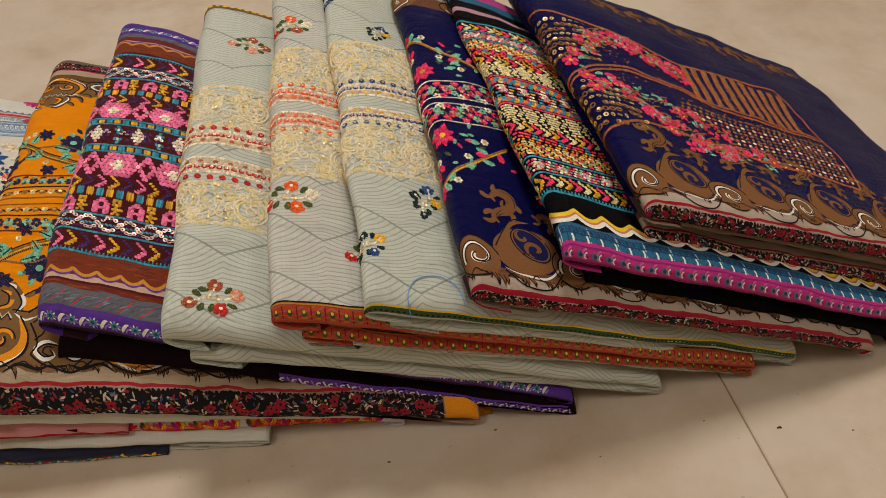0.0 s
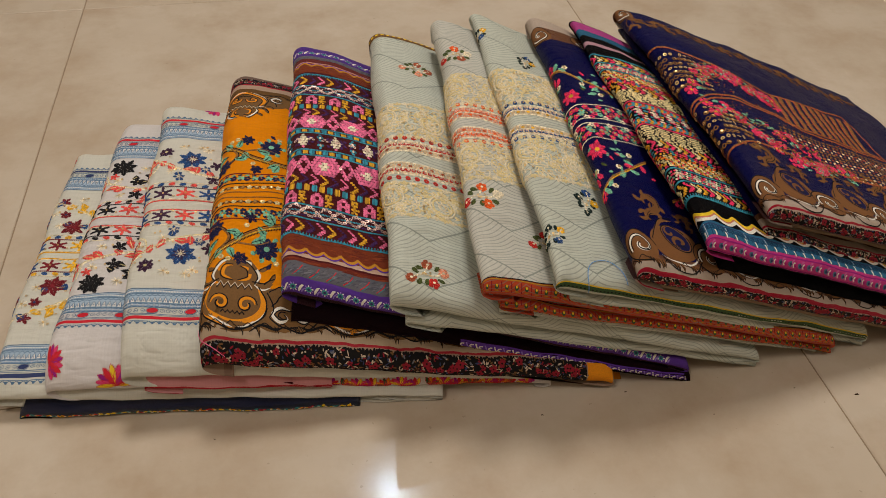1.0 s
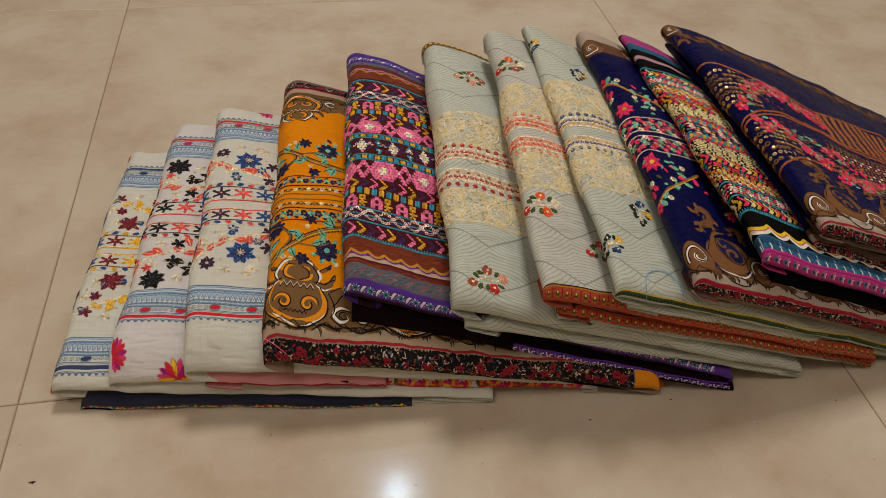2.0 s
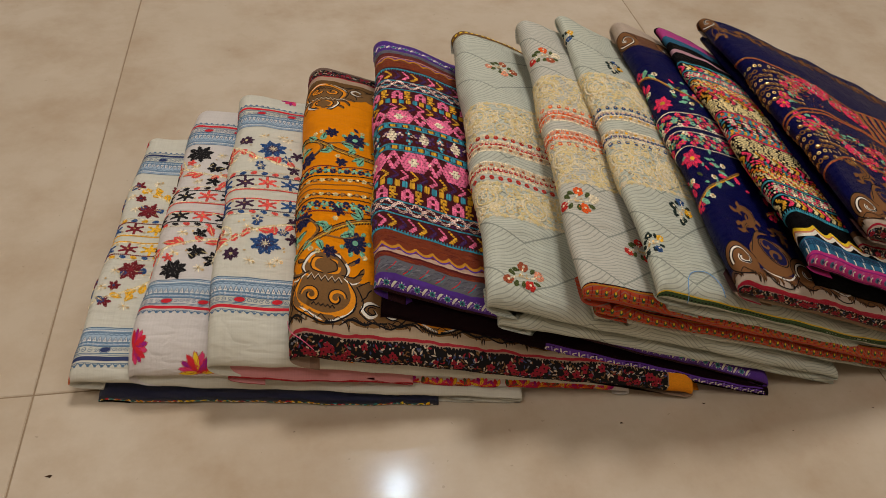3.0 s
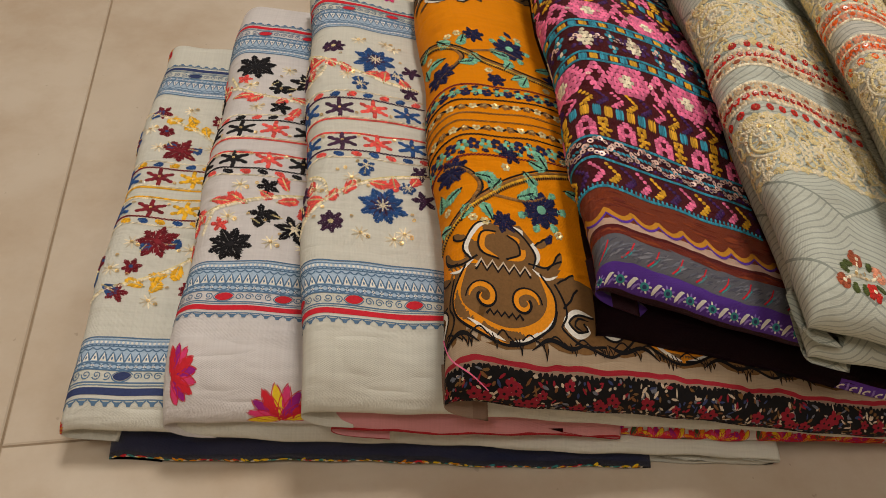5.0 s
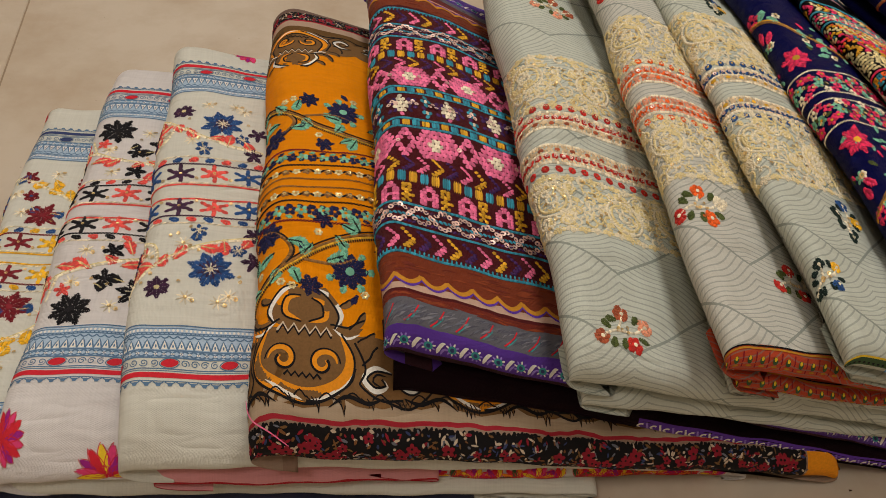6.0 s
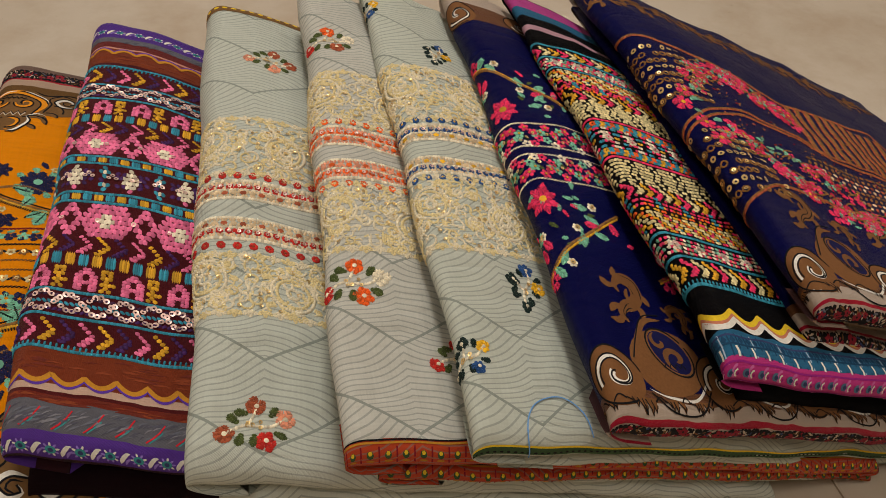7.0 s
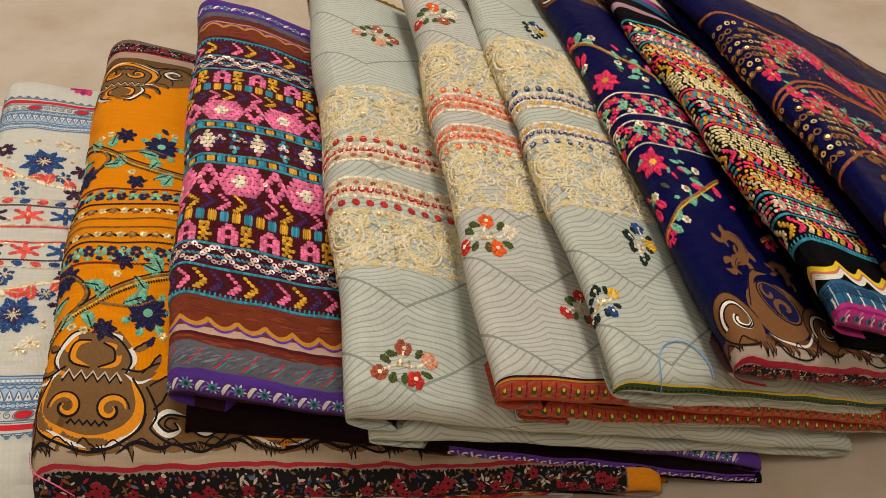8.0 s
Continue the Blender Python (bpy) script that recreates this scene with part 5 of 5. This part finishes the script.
sprig(t, 56, 91, 0.8, 60, (DARK_GREEN, YELLOW, BLUE), DARK_GREEN)
sprig(t, 47, 277, 0.72, 60, (DARK_GREEN, YELLOW, BLUE), DARK_GREEN)
sprig(t, 9, 47, 0.74, 20, (DARK_GREEN, BLUE, YELLOW), DARK_GREEN)
sprig(t, 0, 322, 0.7, 20, (DARK_GREEN, BLUE, YELLOW), DARK_GREEN)
t.use("piped_edge", "dark green edge with yellow stitching")
us = np.arange(-6, 352, 1.8)
t.line(np.column_stack([us, 0.5 + 0.8 * np.sin(us * 0.05)]), 4.6, INK_GREEN, 0.3)
t.line(np.column_stack([us, 3.4 + 0.8 * np.sin(us * 0.05)]), 1.0, INK_YELLOW, 0.4)
for u in us[::2]:
    t.poly(oval(u, 0.6, 1.1, 0.7, 0, 5), INK_BLACK, 0.42)
t.finish(thing)
# a loose blue thread lying on it
t = Trim(7, 0, 0.66).use("loose_thread", "thin loose pale-blue thread")
t.line(curve([(34, -3), (33, 12), (40, 24), (54, 27), (66, 20), (70, 8)], 1.0), 0.7, thread("pale_blue", 110, 160, 210), 0.8, 0.5)
t.finish(thing)


# ---- the navy and black cloths ----
def arabesque(t, u, v, s, turn, mat=INK_TAN):
    """A printed copper-brown leaf ornament with an open eye."""
    a0 = math.radians(turn)
    put = lambda x, y: (u + s * (x * math.cos(a0) - y * math.sin(a0)), v + s * (x * math.sin(a0) + y * math.cos(a0)))
    run = lambda pts, w, m, h: t.line(np.array([put(*p) for p in curve(pts)]), w * s, m, h, taper=True)
    run([(-16, 8), (-9, 10), (-4, 4), (-3, -4), (3, -11), (12, -11), (17, -3), (13, 4), (7, 3)], 9.6, mat, 0.24)
    run([(-2, -4), (4, -2), (9, -5)], 3.4, mat, 0.25)
    for tip in (((-10, 10), (-14, 15), (-12, 22)), ((-5, 6), (-3, 13), (-7, 19)), ((16, -4), (21, 0), (27, -2)), ((12, 4), (14, 10), (20, 13)), ((-4, -6), (-10, -8), (-15, -5)), ((4, -12), (0, -16), (-6, -17))):
        run(tip, 5.0, mat, 0.26)
    run([(-17, 5), (-10, 7), (-6, 2), (-5, -5), (2, -14), (13, -14), (20, -4)], 0.9, INK_BLACK, 0.32)
    run([(-13, 8), (-8, 8), (-3, 2), (-1, -6), (5, -9), (11, -8)], 0.7, INK_BLACK, 0.33)


def big_curl(t, u, v, s, flip=1):
    t.poly(oval(u, v, 17 * s, 17 * s, 0, 24), INK_TAN, 0.18)
    t.line(spiral(u + 1, v, 12.5 * s, 2.5 * s, 200, -1.15 * flip, 34), np.linspace(1.6, 3.6, 34) * s, INK_WHITE, 0.28)
    t.line(spiral(u + 1, v, 14.3 * s, 1.6 * s, 200, -1.25 * flip, 36), 0.9, INK_BLACK, 0.36)
    t.line(spiral(u + 1, v, 10.6 * s, 4.2 * s, 200, -1.0 * flip, 28), 0.8, INK_BLACK, 0.36)
    t.line(spiral(u, v, 17 * s, 16 * s, 10, 0.8, 36), 0.9, INK_BLACK, 0.34)


def scroll_edge(t, u1, pitch=62.0, v=26.0):
    """The copper-brown scroll edge along the front of the navy cloths."""
    for n, u in enumerate(np.arange(15, u1, pitch)):
        t.use("scroll", "copper-brown printed scroll")
        big_curl(t, u, v, 0.92)
        x, y = u + 39, v + 15
        t.poly(oval(x - 2, y - 5, 24, 19, 20, 24), INK_TAN, 0.16)
        t.poly(oval(x + 3, y + 1, 10, 13.5, 32, 20), INK_NAVY_SATIN, 0.2)
        t.line(oval(x + 3, y + 1, 11.5, 15, 32, 30), 1.0, INK_BLACK, 0.3)
        t.line(spiral(x + 5, y - 3, 7.5, 1.4, 250, -0.95, 20), 3.4, INK_TAN, 0.28, taper=True)
        t.line(spiral(x - 1, y + 7, 5.5, 1.0, 100, 0.8, 16), 2.6, INK_TAN, 0.28, taper=True)
        t.line(np.array([(x - 5 + 1.7 * k, y - 8 + (2.0 if k % 2 else -0.6)) for k in range(9)]), 1.0, INK_BLACK, 0.34)
        t.line(curve([(u + 17, v - 6), (u + 28, v - 10), (u + 44, v - 11), (u + 56, v - 2), (u + 62, v + 8)]), 1.4, INK_WHITE, 0.3, taper=True)
        t.line(curve([(u + 17, v - 8), (u + 29, v - 17), (u + 46, v - 17), (u + 58, v - 5)]), 0.9, INK_BLACK, 0.36)
        t.line(curve([(u + 16, v + 10), (u + 24, v + 22), (u + 34, v + 34), (u + 46, v + 36)]), 3.6, INK_TAN, 0.24, taper=True)
        t.line(curve([(u + 16, v + 11), (u + 24, v + 24), (u + 34, v + 37), (u + 46, v + 39)]), 0.8, INK_BLACK, 0.36)
        arabesque(t, u + 29, v + 47, 0.8, 100)
        arabesque(t, u + 62, v + 38, 0.5, 150)


NAVY_GROUND, COPPER, BEIGE_G = rgb(11, 11, 62), rgb(116, 76, 42), rgb(196, 176, 156)
def navy_cloth(name, face, beige, brown, back):
    return cloth(name, NAVY_GROUND, [(-0.1, rgb(120, 84, 78)), (face - 0.013, rgb(196, 172, 152)), (face - 0.0012, rgb(176, 30, 44)), (face + 0.0012, BEIGE_G), (beige, COPPER), (brown, NAVY_GROUND), (back, COPPER), (back + 0.022, BEIGE_G)],
        rough=0.45, sheen=0.0, mottle=0.06, gloss=0.28, tint=(0.10, 0.14, 0.85))


FRINGE = cloth("beige_fold", rgb(160, 134, 106), mottle=0.1)
thing = pack(8, "navy satin fabric with pink flower embroidery and copper scroll border",
    [("top_fold", 0.0, 0.74, 0, 0, 0, navy_cloth("navy_satin_a", 0.0045, 0.014, 0.020, 0.312), ""), ("under_fold", 0.82, 1.0, 0.020, 0.012, 0.004, FRINGE, "beige cloth fold")])
t = Trim(8, 0, 0.74).use("scroll_print", "copper-brown printed scrolls on navy")
scroll_edge(t, 330, 68.0, 28.0)
t.use("leaf_edge", "ragged copper-brown printed edge")
saw(t, -10, 340, 16, 5.0, INK_TAN)
for c in (10, 60, 110):
    t.use("scroll", "copper-brown printed scroll")
    big_curl(t, c, 322, 0.8, -1)
t.use("floral_border", "black and red printed floral border")
floral_band(t, -8, 3.4, 335)
t.use("embroidery", "pink flowers with mint leaves and bronze stems", "stuff")
for base in (0, 78):
    for way, mid in ((-1, 177.5), (1, 177.5)):
        at = lambda d: mid + way * d
        t.spiky(base + 13, at(38), 11, HOT, 7, 20, core=OCHRE)
        for k in range(16):
            t.leaf(base + t.rng.uniform(-6, 66), at(t.rng.uniform(28, 80)), t.rng.uniform(4, 7), 2.4, t.rng.uniform(0, 360), (MINT, HOT, MINT, GREEN)[k % 4])
        t.chain(curve([(base - 4, at(86)), (base + 8, at(80)), (base + 26, at(65)), (base + 60, at(44))]), BRONZE, 2.0, 1.2)
        t.chain(curve([(base - 4, at(87.4)), (base + 8, at(81.4)), (base + 26, at(66.4)), (base + 60, at(45.4))]), OCHRE, 1.2, 1.4)
        for u, d, a, c in ((6, 82, 60, MINT), (16, 74, 120, MINT), (24, 68, 330, MINT), (38, 58, 30, MINT), (44, 55, 200, HOT), (52, 50, 80, HOT), (30, 60, 100, MINT), (0, 66, 80, HOT), (3, 62, 60, HOT), (36, 46, 40, MINT), (30, 40, 10, MINT)):
            t.leaf(base + u, at(d), 10, 4.2, a * way, c)
        t.flower(base + 2, at(88), 5.5, 5, HOT, None, None, 0, 0.7)
        t.flower(base + 2, at(60), 4, 5, MINT, STRAW, None, 0, 0.7)
        for u, d in ((17, 82), (4, 60), (28, 56), (44, 40)):
            t.flower(base + u, at(d), 3.2, 6, CREAM, None, None, 0, 0.8)
            t.sequin(base + u, at(d), 1.5, GOLD, 1.0)
        for n, u in enumerate(np.arange(base - 8, base + 70, 4.6)):
            t.flower(u, at(8 + 3 * math.sin(n * 1.7)), 3.3, 5, (HOT, MINT, CREAM, HOT)[n % 4], None, None, 30 * n, 0.75)
            t.flower(u + 2, at(17 + 3 * math.sin(n * 2.3)), 3.4, 5, (HOT, HOT, MINT)[n % 3], OCHRE, None, 17 * n, 0.75)
            t.leaf(u, at(13), 4, 1.8, 50 * n, (GREEN, MINT)[n % 2])
            t.sequin(u + 1, at(12 + 4 * math.sin(n)), 1.1, GOLD, 1.0)
        us = np.arange(base - 10, base + 70, 1.5)
        for d in (3.5, 23.5):
            t.chain(np.column_stack([us, np.full(len(us), at(d))]), CREAM, 0.6, 2.0)
t.finish(thing)

BLACK_G = rgb(13, 11, 13)
INK_DEEP_TEAL = ink("deep_teal", 26, 66, 96)
JET = cloth("black_silk", BLACK_G, [(-0.1, rgb(14, 12, 14)), (-0.005, rgb(206, 60, 136)), (0.0095, rgb(206, 196, 206)), (0.0105, rgb(50, 108, 142)), (0.0235, BLACK_G),
    (0.285, rgb(196, 150, 160)), (0.292, BLACK_G), (0.303, rgb(50, 104, 136)), (0.316, rgb(186, 72, 140)), (0.330, BLACK_G)], rough=0.5, mottle=0.06, gloss=0.06, sheen=0.0)
# black cloth below the roll, its colour also giving the gap its deep shade
SHADED_JET_UNDER = cloth("shaded_black_under", rgb(8, 7, 10), mottle=0.1, rough=0.7, gloss=0.04, sheen=0.0)
thing = pack(9, "black silk fabric covered in multicoloured zigzag cross-stitch",
    [("top_fold", 0.0, 0.50, 0, 0, 0, JET, ""), ("under_fold", 0.60, 1.04, 0.020, 0.005, 0.0, SHADED_JET_UNDER, "plain black cloth fold, standing in for the shaded gap")])
t = Trim(9, 0, 0.50).use("printed_border", "yellow and white scallops over teal and pink")
us = np.arange(-12, 345, 1.0)
bow = np.abs(np.sin(us * math.pi / 21.0))
for d, w, c in ((0, 3.4, INK_YELLOW), (-2.6, 2.2, ink("salmon", 196, 120, 90)), (-4.8, 3.0, INK_WHITE)):
    t.use("printed_border", "printed scalloped line")
    t.line(np.column_stack([us, 31 + d + 6.0 * (1 - bow)]), w, c, 0.3 - 0.02 * d)
t.use("printed_border", "white ticks and blue eyes on pink")
for n, u in enumerate(np.arange(-8, 345, 10.4)):
    t.line(np.array([(u, 10.6), (u + 0.3, 13), (u, 16)]), 1.4, INK_WHITE, 0.3)
    t.poly(oval(u + 4, 3.0, 2.9, 2.6, 0, 9), INK_BLUE, 0.3)
    t.poly(oval(u + 4, 3.0, 1.5, 1.4, 0, 8), INK_NAVY, 0.36)
    t.line(spiral(u + 9, 3.0, 4.2, 3.4, 100, 0.4, 10), 1.3, INK_ROSE, 0.3)
    t.line(spiral(u + 9, 2.4, 2.6, 2.0, 100, 0.4, 8), 1.0, INK_WHITE, 0.3)
t.use("checked_band", "darker checks on teal and pink")
for n, u in enumerate(np.arange(-11, 345, 5.2)):
    t.line(np.array([(u, 11), (u + 0.3, 17), (u, 23)]), 0.9, (INK_DEEP_TEAL, INK_PALE)[n % 4 == 3], 0.18)
    t.poly(oval(u + 2.6, 19.5, 1.7, 2.2, 0, 4), INK_DEEP_TEAL, 0.2)
    t.line(np.array([(u + 1, -4), (u + 1.6, 2), (u + 1, 8.5)]), t.rng.uniform(0.6, 1.4), (INK_MAGENTA, INK_ROSE)[n % 2], 0.2)
for v, c in ((17.2, INK_DEEP_TEAL), (21.8, INK_NAVY), (8.4, INK_MAGENTA), (-2.5, INK_MAGENTA)):
    us = np.arange(-12, 345, 2.0)
    t.line(np.column_stack([us, v + 0.3 * np.sin(us * 0.2)]), 1.0, c, 0.22)
t.use("embroidery", "dense multicoloured zigzag cross-stitch and sequins", "stuff")
U1 = 90.0
J = {"p": HOT, "y": OCHRE, "c": STRAW, "o": ORANGE, "t": TEAL, "m": MINT, "w": CREAM, "s": SALMON}
ZIG = ["p...c...y...", "pp..cc..yy..", ".pp..cc..yy.", "..pp..cc..yy", "..pp..cc..yy", ".pp..cc..yy.", "pp..cc..yy.."]
MIX = ["ccy.ppc.yyo.cc.", "cc.yyp.cc.yoyc.", ".ccc.yyp.cc.oyy", "yy.cc.pyy.ccc.p", ".yyp.cct.yy.cco", "p.yyo.cc.pp.ccc"]
SPRAY = ["ccccc.cc..", "cccccc..c.", ".cccccc.cc", "cccccc.cc.", "ccccc.cc..", ".cccc..cc.", "cc.ccc..c."]
ROSES = ["pp.wwp.tt.", "pwwwwp.ttt", ".pwwpp.yy.", "ttp.ppww..", "tt..pwwwp."]
TILES = ["ttyyttoo", "ttyyttoo", "tyytoott"]
def stripe(v, mat, w=1.5):
    us = np.arange(-12, U1, 1.3)
    t.chain(np.column_stack([us, np.full(len(us), v)]), mat, w, 1.4, lean=6)
stripe(52, TEAL, 1.8)
for u in np.arange(-11, U1, 2.6):
    t.stitch(u, 54.2, 2.6, 0.9, 80, TEAL)
chart(t, ZIG, 57, 70, -12, U1, J)
stripe(72, TEAL)
chart(t, ["pw.mp.", "wmmpps", "pspm.w", "msp.wp"], 74, 87, -12, U1, J)
stripe(89, TEAL)
chart(t, MIX, 91, 106, -12, U1, J)
chart(t, ["p...p.pttp..", ".ppopp.tt.pp", "po.op.yttyp.", ".y..yy.oo..y"], 106, 120, -12, U1, J)
chart(t, ZIG, 119, 130, -12, U1, J, 3)
chart(t, SPRAY, 130, 150, -12, U1, J)
stripe(151.5, HOT)
chart(t, TILES, 153.5, 159, -12, U1, J)
chart(t, ROSES, 159, 178, -12, U1, J)
chart(t, TILES, 177, 183, -12, U1, J, 4)
stripe(185, HOT)
chart(t, SPRAY, 187, 204, -12, U1, J, 4)
chart(t, ZIG, 204, 214, -12, U1, J)
chart(t, ["p...p.pttp..", ".ppopp.tt.pp", "po.op.yttyp.", ".y..yy.oo..y"], 214, 224, -12, U1, J, 5)
chart(t, MIX, 224, 238, -12, U1, J)
stripe(240, TEAL)
chart(t, ["pw.mp.", "wmmpps", "pspm.w", "msp.wp"], 242, 253, -12, U1, J, 2)
stripe(255, TEAL)
chart(t, ZIG, 257, 267, -12, U1, J, 5)
stripe(270, TEAL, 1.8)
for v in (80, 168, 247):
    for u in np.arange(-6, U1, 17.5):
        t.sequin(u, v, 2.0, SILVER, 1.0)
        t.flower(u, v, 4.2, 6, CREAM, None, None, 0, 0.6)
t.finish(thing)

thing = pack(10, "navy satin fabric with pink floral embroidery, topmost in stack",
    [("top_fold", 0.0, 0.50, 0, 0, 0, navy_cloth("navy_satin_b", 0.0075, 0.0165, 0.023, 0.330), ""), ("middle_fold", 0.56, 0.70, 0.034, 0.010, 0.0, FRINGE, "tan cloth fold"),
     ("under_fold", 0.76, 1.0, 0.008, 0.003, 0.0, navy_cloth("navy_satin_c", 0.0075, 0.0165, 0.023, 0.330), "floral-edged cloth fold")])
t = Trim(10, 0.76, 1.0, 0.008, 0.003).use("floral_border", "black and red printed floral border")
floral_band(t, -5, 6.2, 360)
t.finish(thing)
t = Trim(10, 0, 0.50).use("scroll_print", "copper-brown printed scrolls on navy")
scroll_edge(t, 350, 68.0, 28.0)
t.use("leaf_edge", "ragged copper-brown printed edge")
saw(t, -10, 350, 19, 5.0, INK_TAN)
for n, u in enumerate(np.arange(20, 340, 30)):
    t.use("scroll", "copper-brown printed leaf ornament")
    arabesque(t, u, 300, 0.75, 180 + 25 * (-1) ** n)
t.use("scroll", "copper-brown printed scroll")
big_curl(t, 8, 322, 0.75, -1)
t.use("floral_border", "black and red printed floral border")
floral_band(t, -5, 6.2, 350)
t.use("embroidery", "pink floral sprays with bronze cords and sequins", "stuff")
def cord(pts, w=1.4):
    t.chain(curve(pts), RUST, w, 1.4)
    t.chain(curve([(u + 0.4, v + 1.2) for u, v in pts]), BRONZE, w * 0.7, 1.6, lean=-25)
cord([(-10, 74), (10, 80), (48, 96), (100, 90), (162, 82), (246, 74)])
cord([(-10, 250), (35, 236), (100, 220), (160, 210), (252, 222)])
cord([(246, 74), (256, 110), (260, 160), (258, 196), (252, 222)])
for d in (0, 5):
    cord([(-10, 140 + d), (8, 146 + d), (60, 168 + d), (110, 158 + d), (156, 146 + d), (256, 146 + d)], 1.1)
CRIMSON, SAGE = thread("crimson", 190, 34, 66), thread("sage", 110, 150, 120)
def spray_band(path, half, count):
    p = curve(path)
    for k in range(count):
        s = t.rng.random()
        q = p[int(s * (len(p) - 1))]
        u, v = q[0] + t.rng.uniform(-3, 3), q[1] + t.rng.uniform(-half, half)
        kind = t.rng.random()
        if kind < 0.36:
            t.flower(u, v, t.rng.uniform(2.6, 5.6), t.rng.choice((3, 4, 5)), (HOT, HOT, CRIMSON)[k % 3], None if kind < 0.3 else OCHRE, None, t.rng.uniform(0, 70), 0.75)
        elif kind < 0.72:
            t.leaf(u, v, t.rng.uniform(3.5, 6), 2.0, t.rng.uniform(0, 360), (MINT, SAGE)[k % 2])
        else:
            t.chain(curve([(u, v), (u + 4, v + 2), (u + 9, v + t.rng.uniform(-2, 4))]), BRONZE, 1.0, 1.4)
spray_band([(34, 192), (52, 212), (80, 212), (112, 198), (132, 186)], 13, 190)
spray_band([(42, 142), (54, 122), (74, 98), (112, 84), (164, 88)], 12, 190)
spray_band([(60, 140), (90, 122), (130, 104)], 9, 60)
for k in range(420):
    u, v = t.rng.uniform(44, 250), t.rng.uniform(92, 214)
    if abs(math.sin(v * 0.11 + u * 0.05)) > 0.35:
        t.stitch(u, v, t.rng.uniform(2.0, 3.6), 0.9, t.rng.uniform(-30, 70), (BRONZE, RUST, BRONZE, DEEP_RED)[k % 4])
for u, v, turn in ((14, 168, 10), (23, 181, 40), (20, 149, 0), (19, 132, 30), (30, 140, 60)):
    t.flower(u, v, 6.5, 5, HOT, OCHRE, None, turn, 0.7)
    t.leaf(u + 8, v + 3, 8, 3.6, turn + 20, MINT)
    t.leaf(u + 5, v - 6, 6, 3.0, turn - 60, SAGE)
for v0, v1 in ((88, 140), (176, 232)):
    for r, v in enumerate(np.arange(v0, v1, 7.4)):
        for u in np.arange(-8 + (r % 2) * 3, 46, 5.6):
            if t.rng.random() < 0.9:
                if r % 3 == 1:
                    t.sequin(u, v, 2.0, GOLD, 0.8)
                else:
                    t.chain(spiral(u, v, 2.1, 2.1, 0, 1.0, 9), BRONZE, 0.9, 1.3)
                    if t.rng.random() < 0.6:
                        t.sequin(u, v, 1.3, GOLD, 0.9)
for n, u in enumerate(np.arange(132, 250, 11.0)):
    for k in (0, 2.2, 4.4):
        t.chain(np.array([(u + k - 6, 153 + 0.2 * k), (u + k + 1, 182), (u + k + 6, 212)]), (RUST, BRONZE, BRONZE)[int(k / 2.2)], 1.4, 1.6, lean=40 * (-1) ** n)
for r, v in enumerate(np.arange(82, 142, 5.0)):
    for u in np.arange(max(96, 168 - (v - 80) * 1.5) + (r % 2) * 3, 252, 6.0):
        t.stitch(u, v, 4.0, 2.2, 20 + 30 * (-1) ** r, (BRONZE, RUST, BRONZE, BUFF)[(r + int(u)) % 4])
t.finish(thing)


# ---- crumbs and lint on the tiles ----
def crumb(x, y, size, turn):
    v, f = [], []
    n = 7
    for z, s in ((0.0, 0.9), (size * 0.35, 1.0), (size * 0.6, 0.45)):
        for k in range(n):
            a = 2 * math.pi * k / n
            r = size * s * (0.7 + 0.3 * math.sin(3 * a + turn))
            v.append((x + r * 1.6 * math.cos(a + turn), y + r * 0.7 * math.sin(a + turn), 0.0001 + z))
    for ring in (0, n):
        f += [(ring + k, ring + (k + 1) % n, ring + n + (k + 1) % n, ring + n + k) for k in range(n)]
    f += [tuple(range(2 * n, 3 * n)), tuple(range(n - 1, -1, -1))]
    tagged(part("crumb", v, f, CRUMB), "tiny dark crumb lying on the tiles", "crumb", group="crumbs on the floor")


CRUMB = plain("dark_crumb", rgb(70, 50, 34), 0.9)
for x, y, size, turn in ((-0.448, -0.030, 0.0022, 0.4), (0.128, -0.022, 0.0012, 2.0), (0.043, -0.034, 0.0013, 1.0), (0.345, -0.062, 0.0020, 0.9),
                         (0.29, -0.045, 0.0009, 0.2), (0.40, -0.075, 0.0010, 1.9), (0.20, -0.060, 0.0008, 0.6), (-0.25, -0.01, 0.0008, 2.4)):
    crumb(x, y, size, turn)


# ---- floor tiles, each one a piece ----
SIDE, JOINT = 0.800, 0.0013
tile_mesh = None
for kx in range(-3, 4):
    for ky in range(-4, 5):
        x, y = -0.478 + kx * SIDE + JOINT / 2, 0.055 + ky * SIDE + JOINT / 2
        if x + SIDE < X0 or x > X1 or y + SIDE < Y0 or y > Y1:
            continue
        if tile_mesh is None:
            ob = part("tile", *slab(SIDE - JOINT, SIDE - JOINT, 0.010, 0.0008), TILE, floor, smooth=False)
            tile_mesh = ob.data
        else:
            ob = new("tile", tile_mesh)
            ob.parent = floor
        ob.location = (x, y, 0)
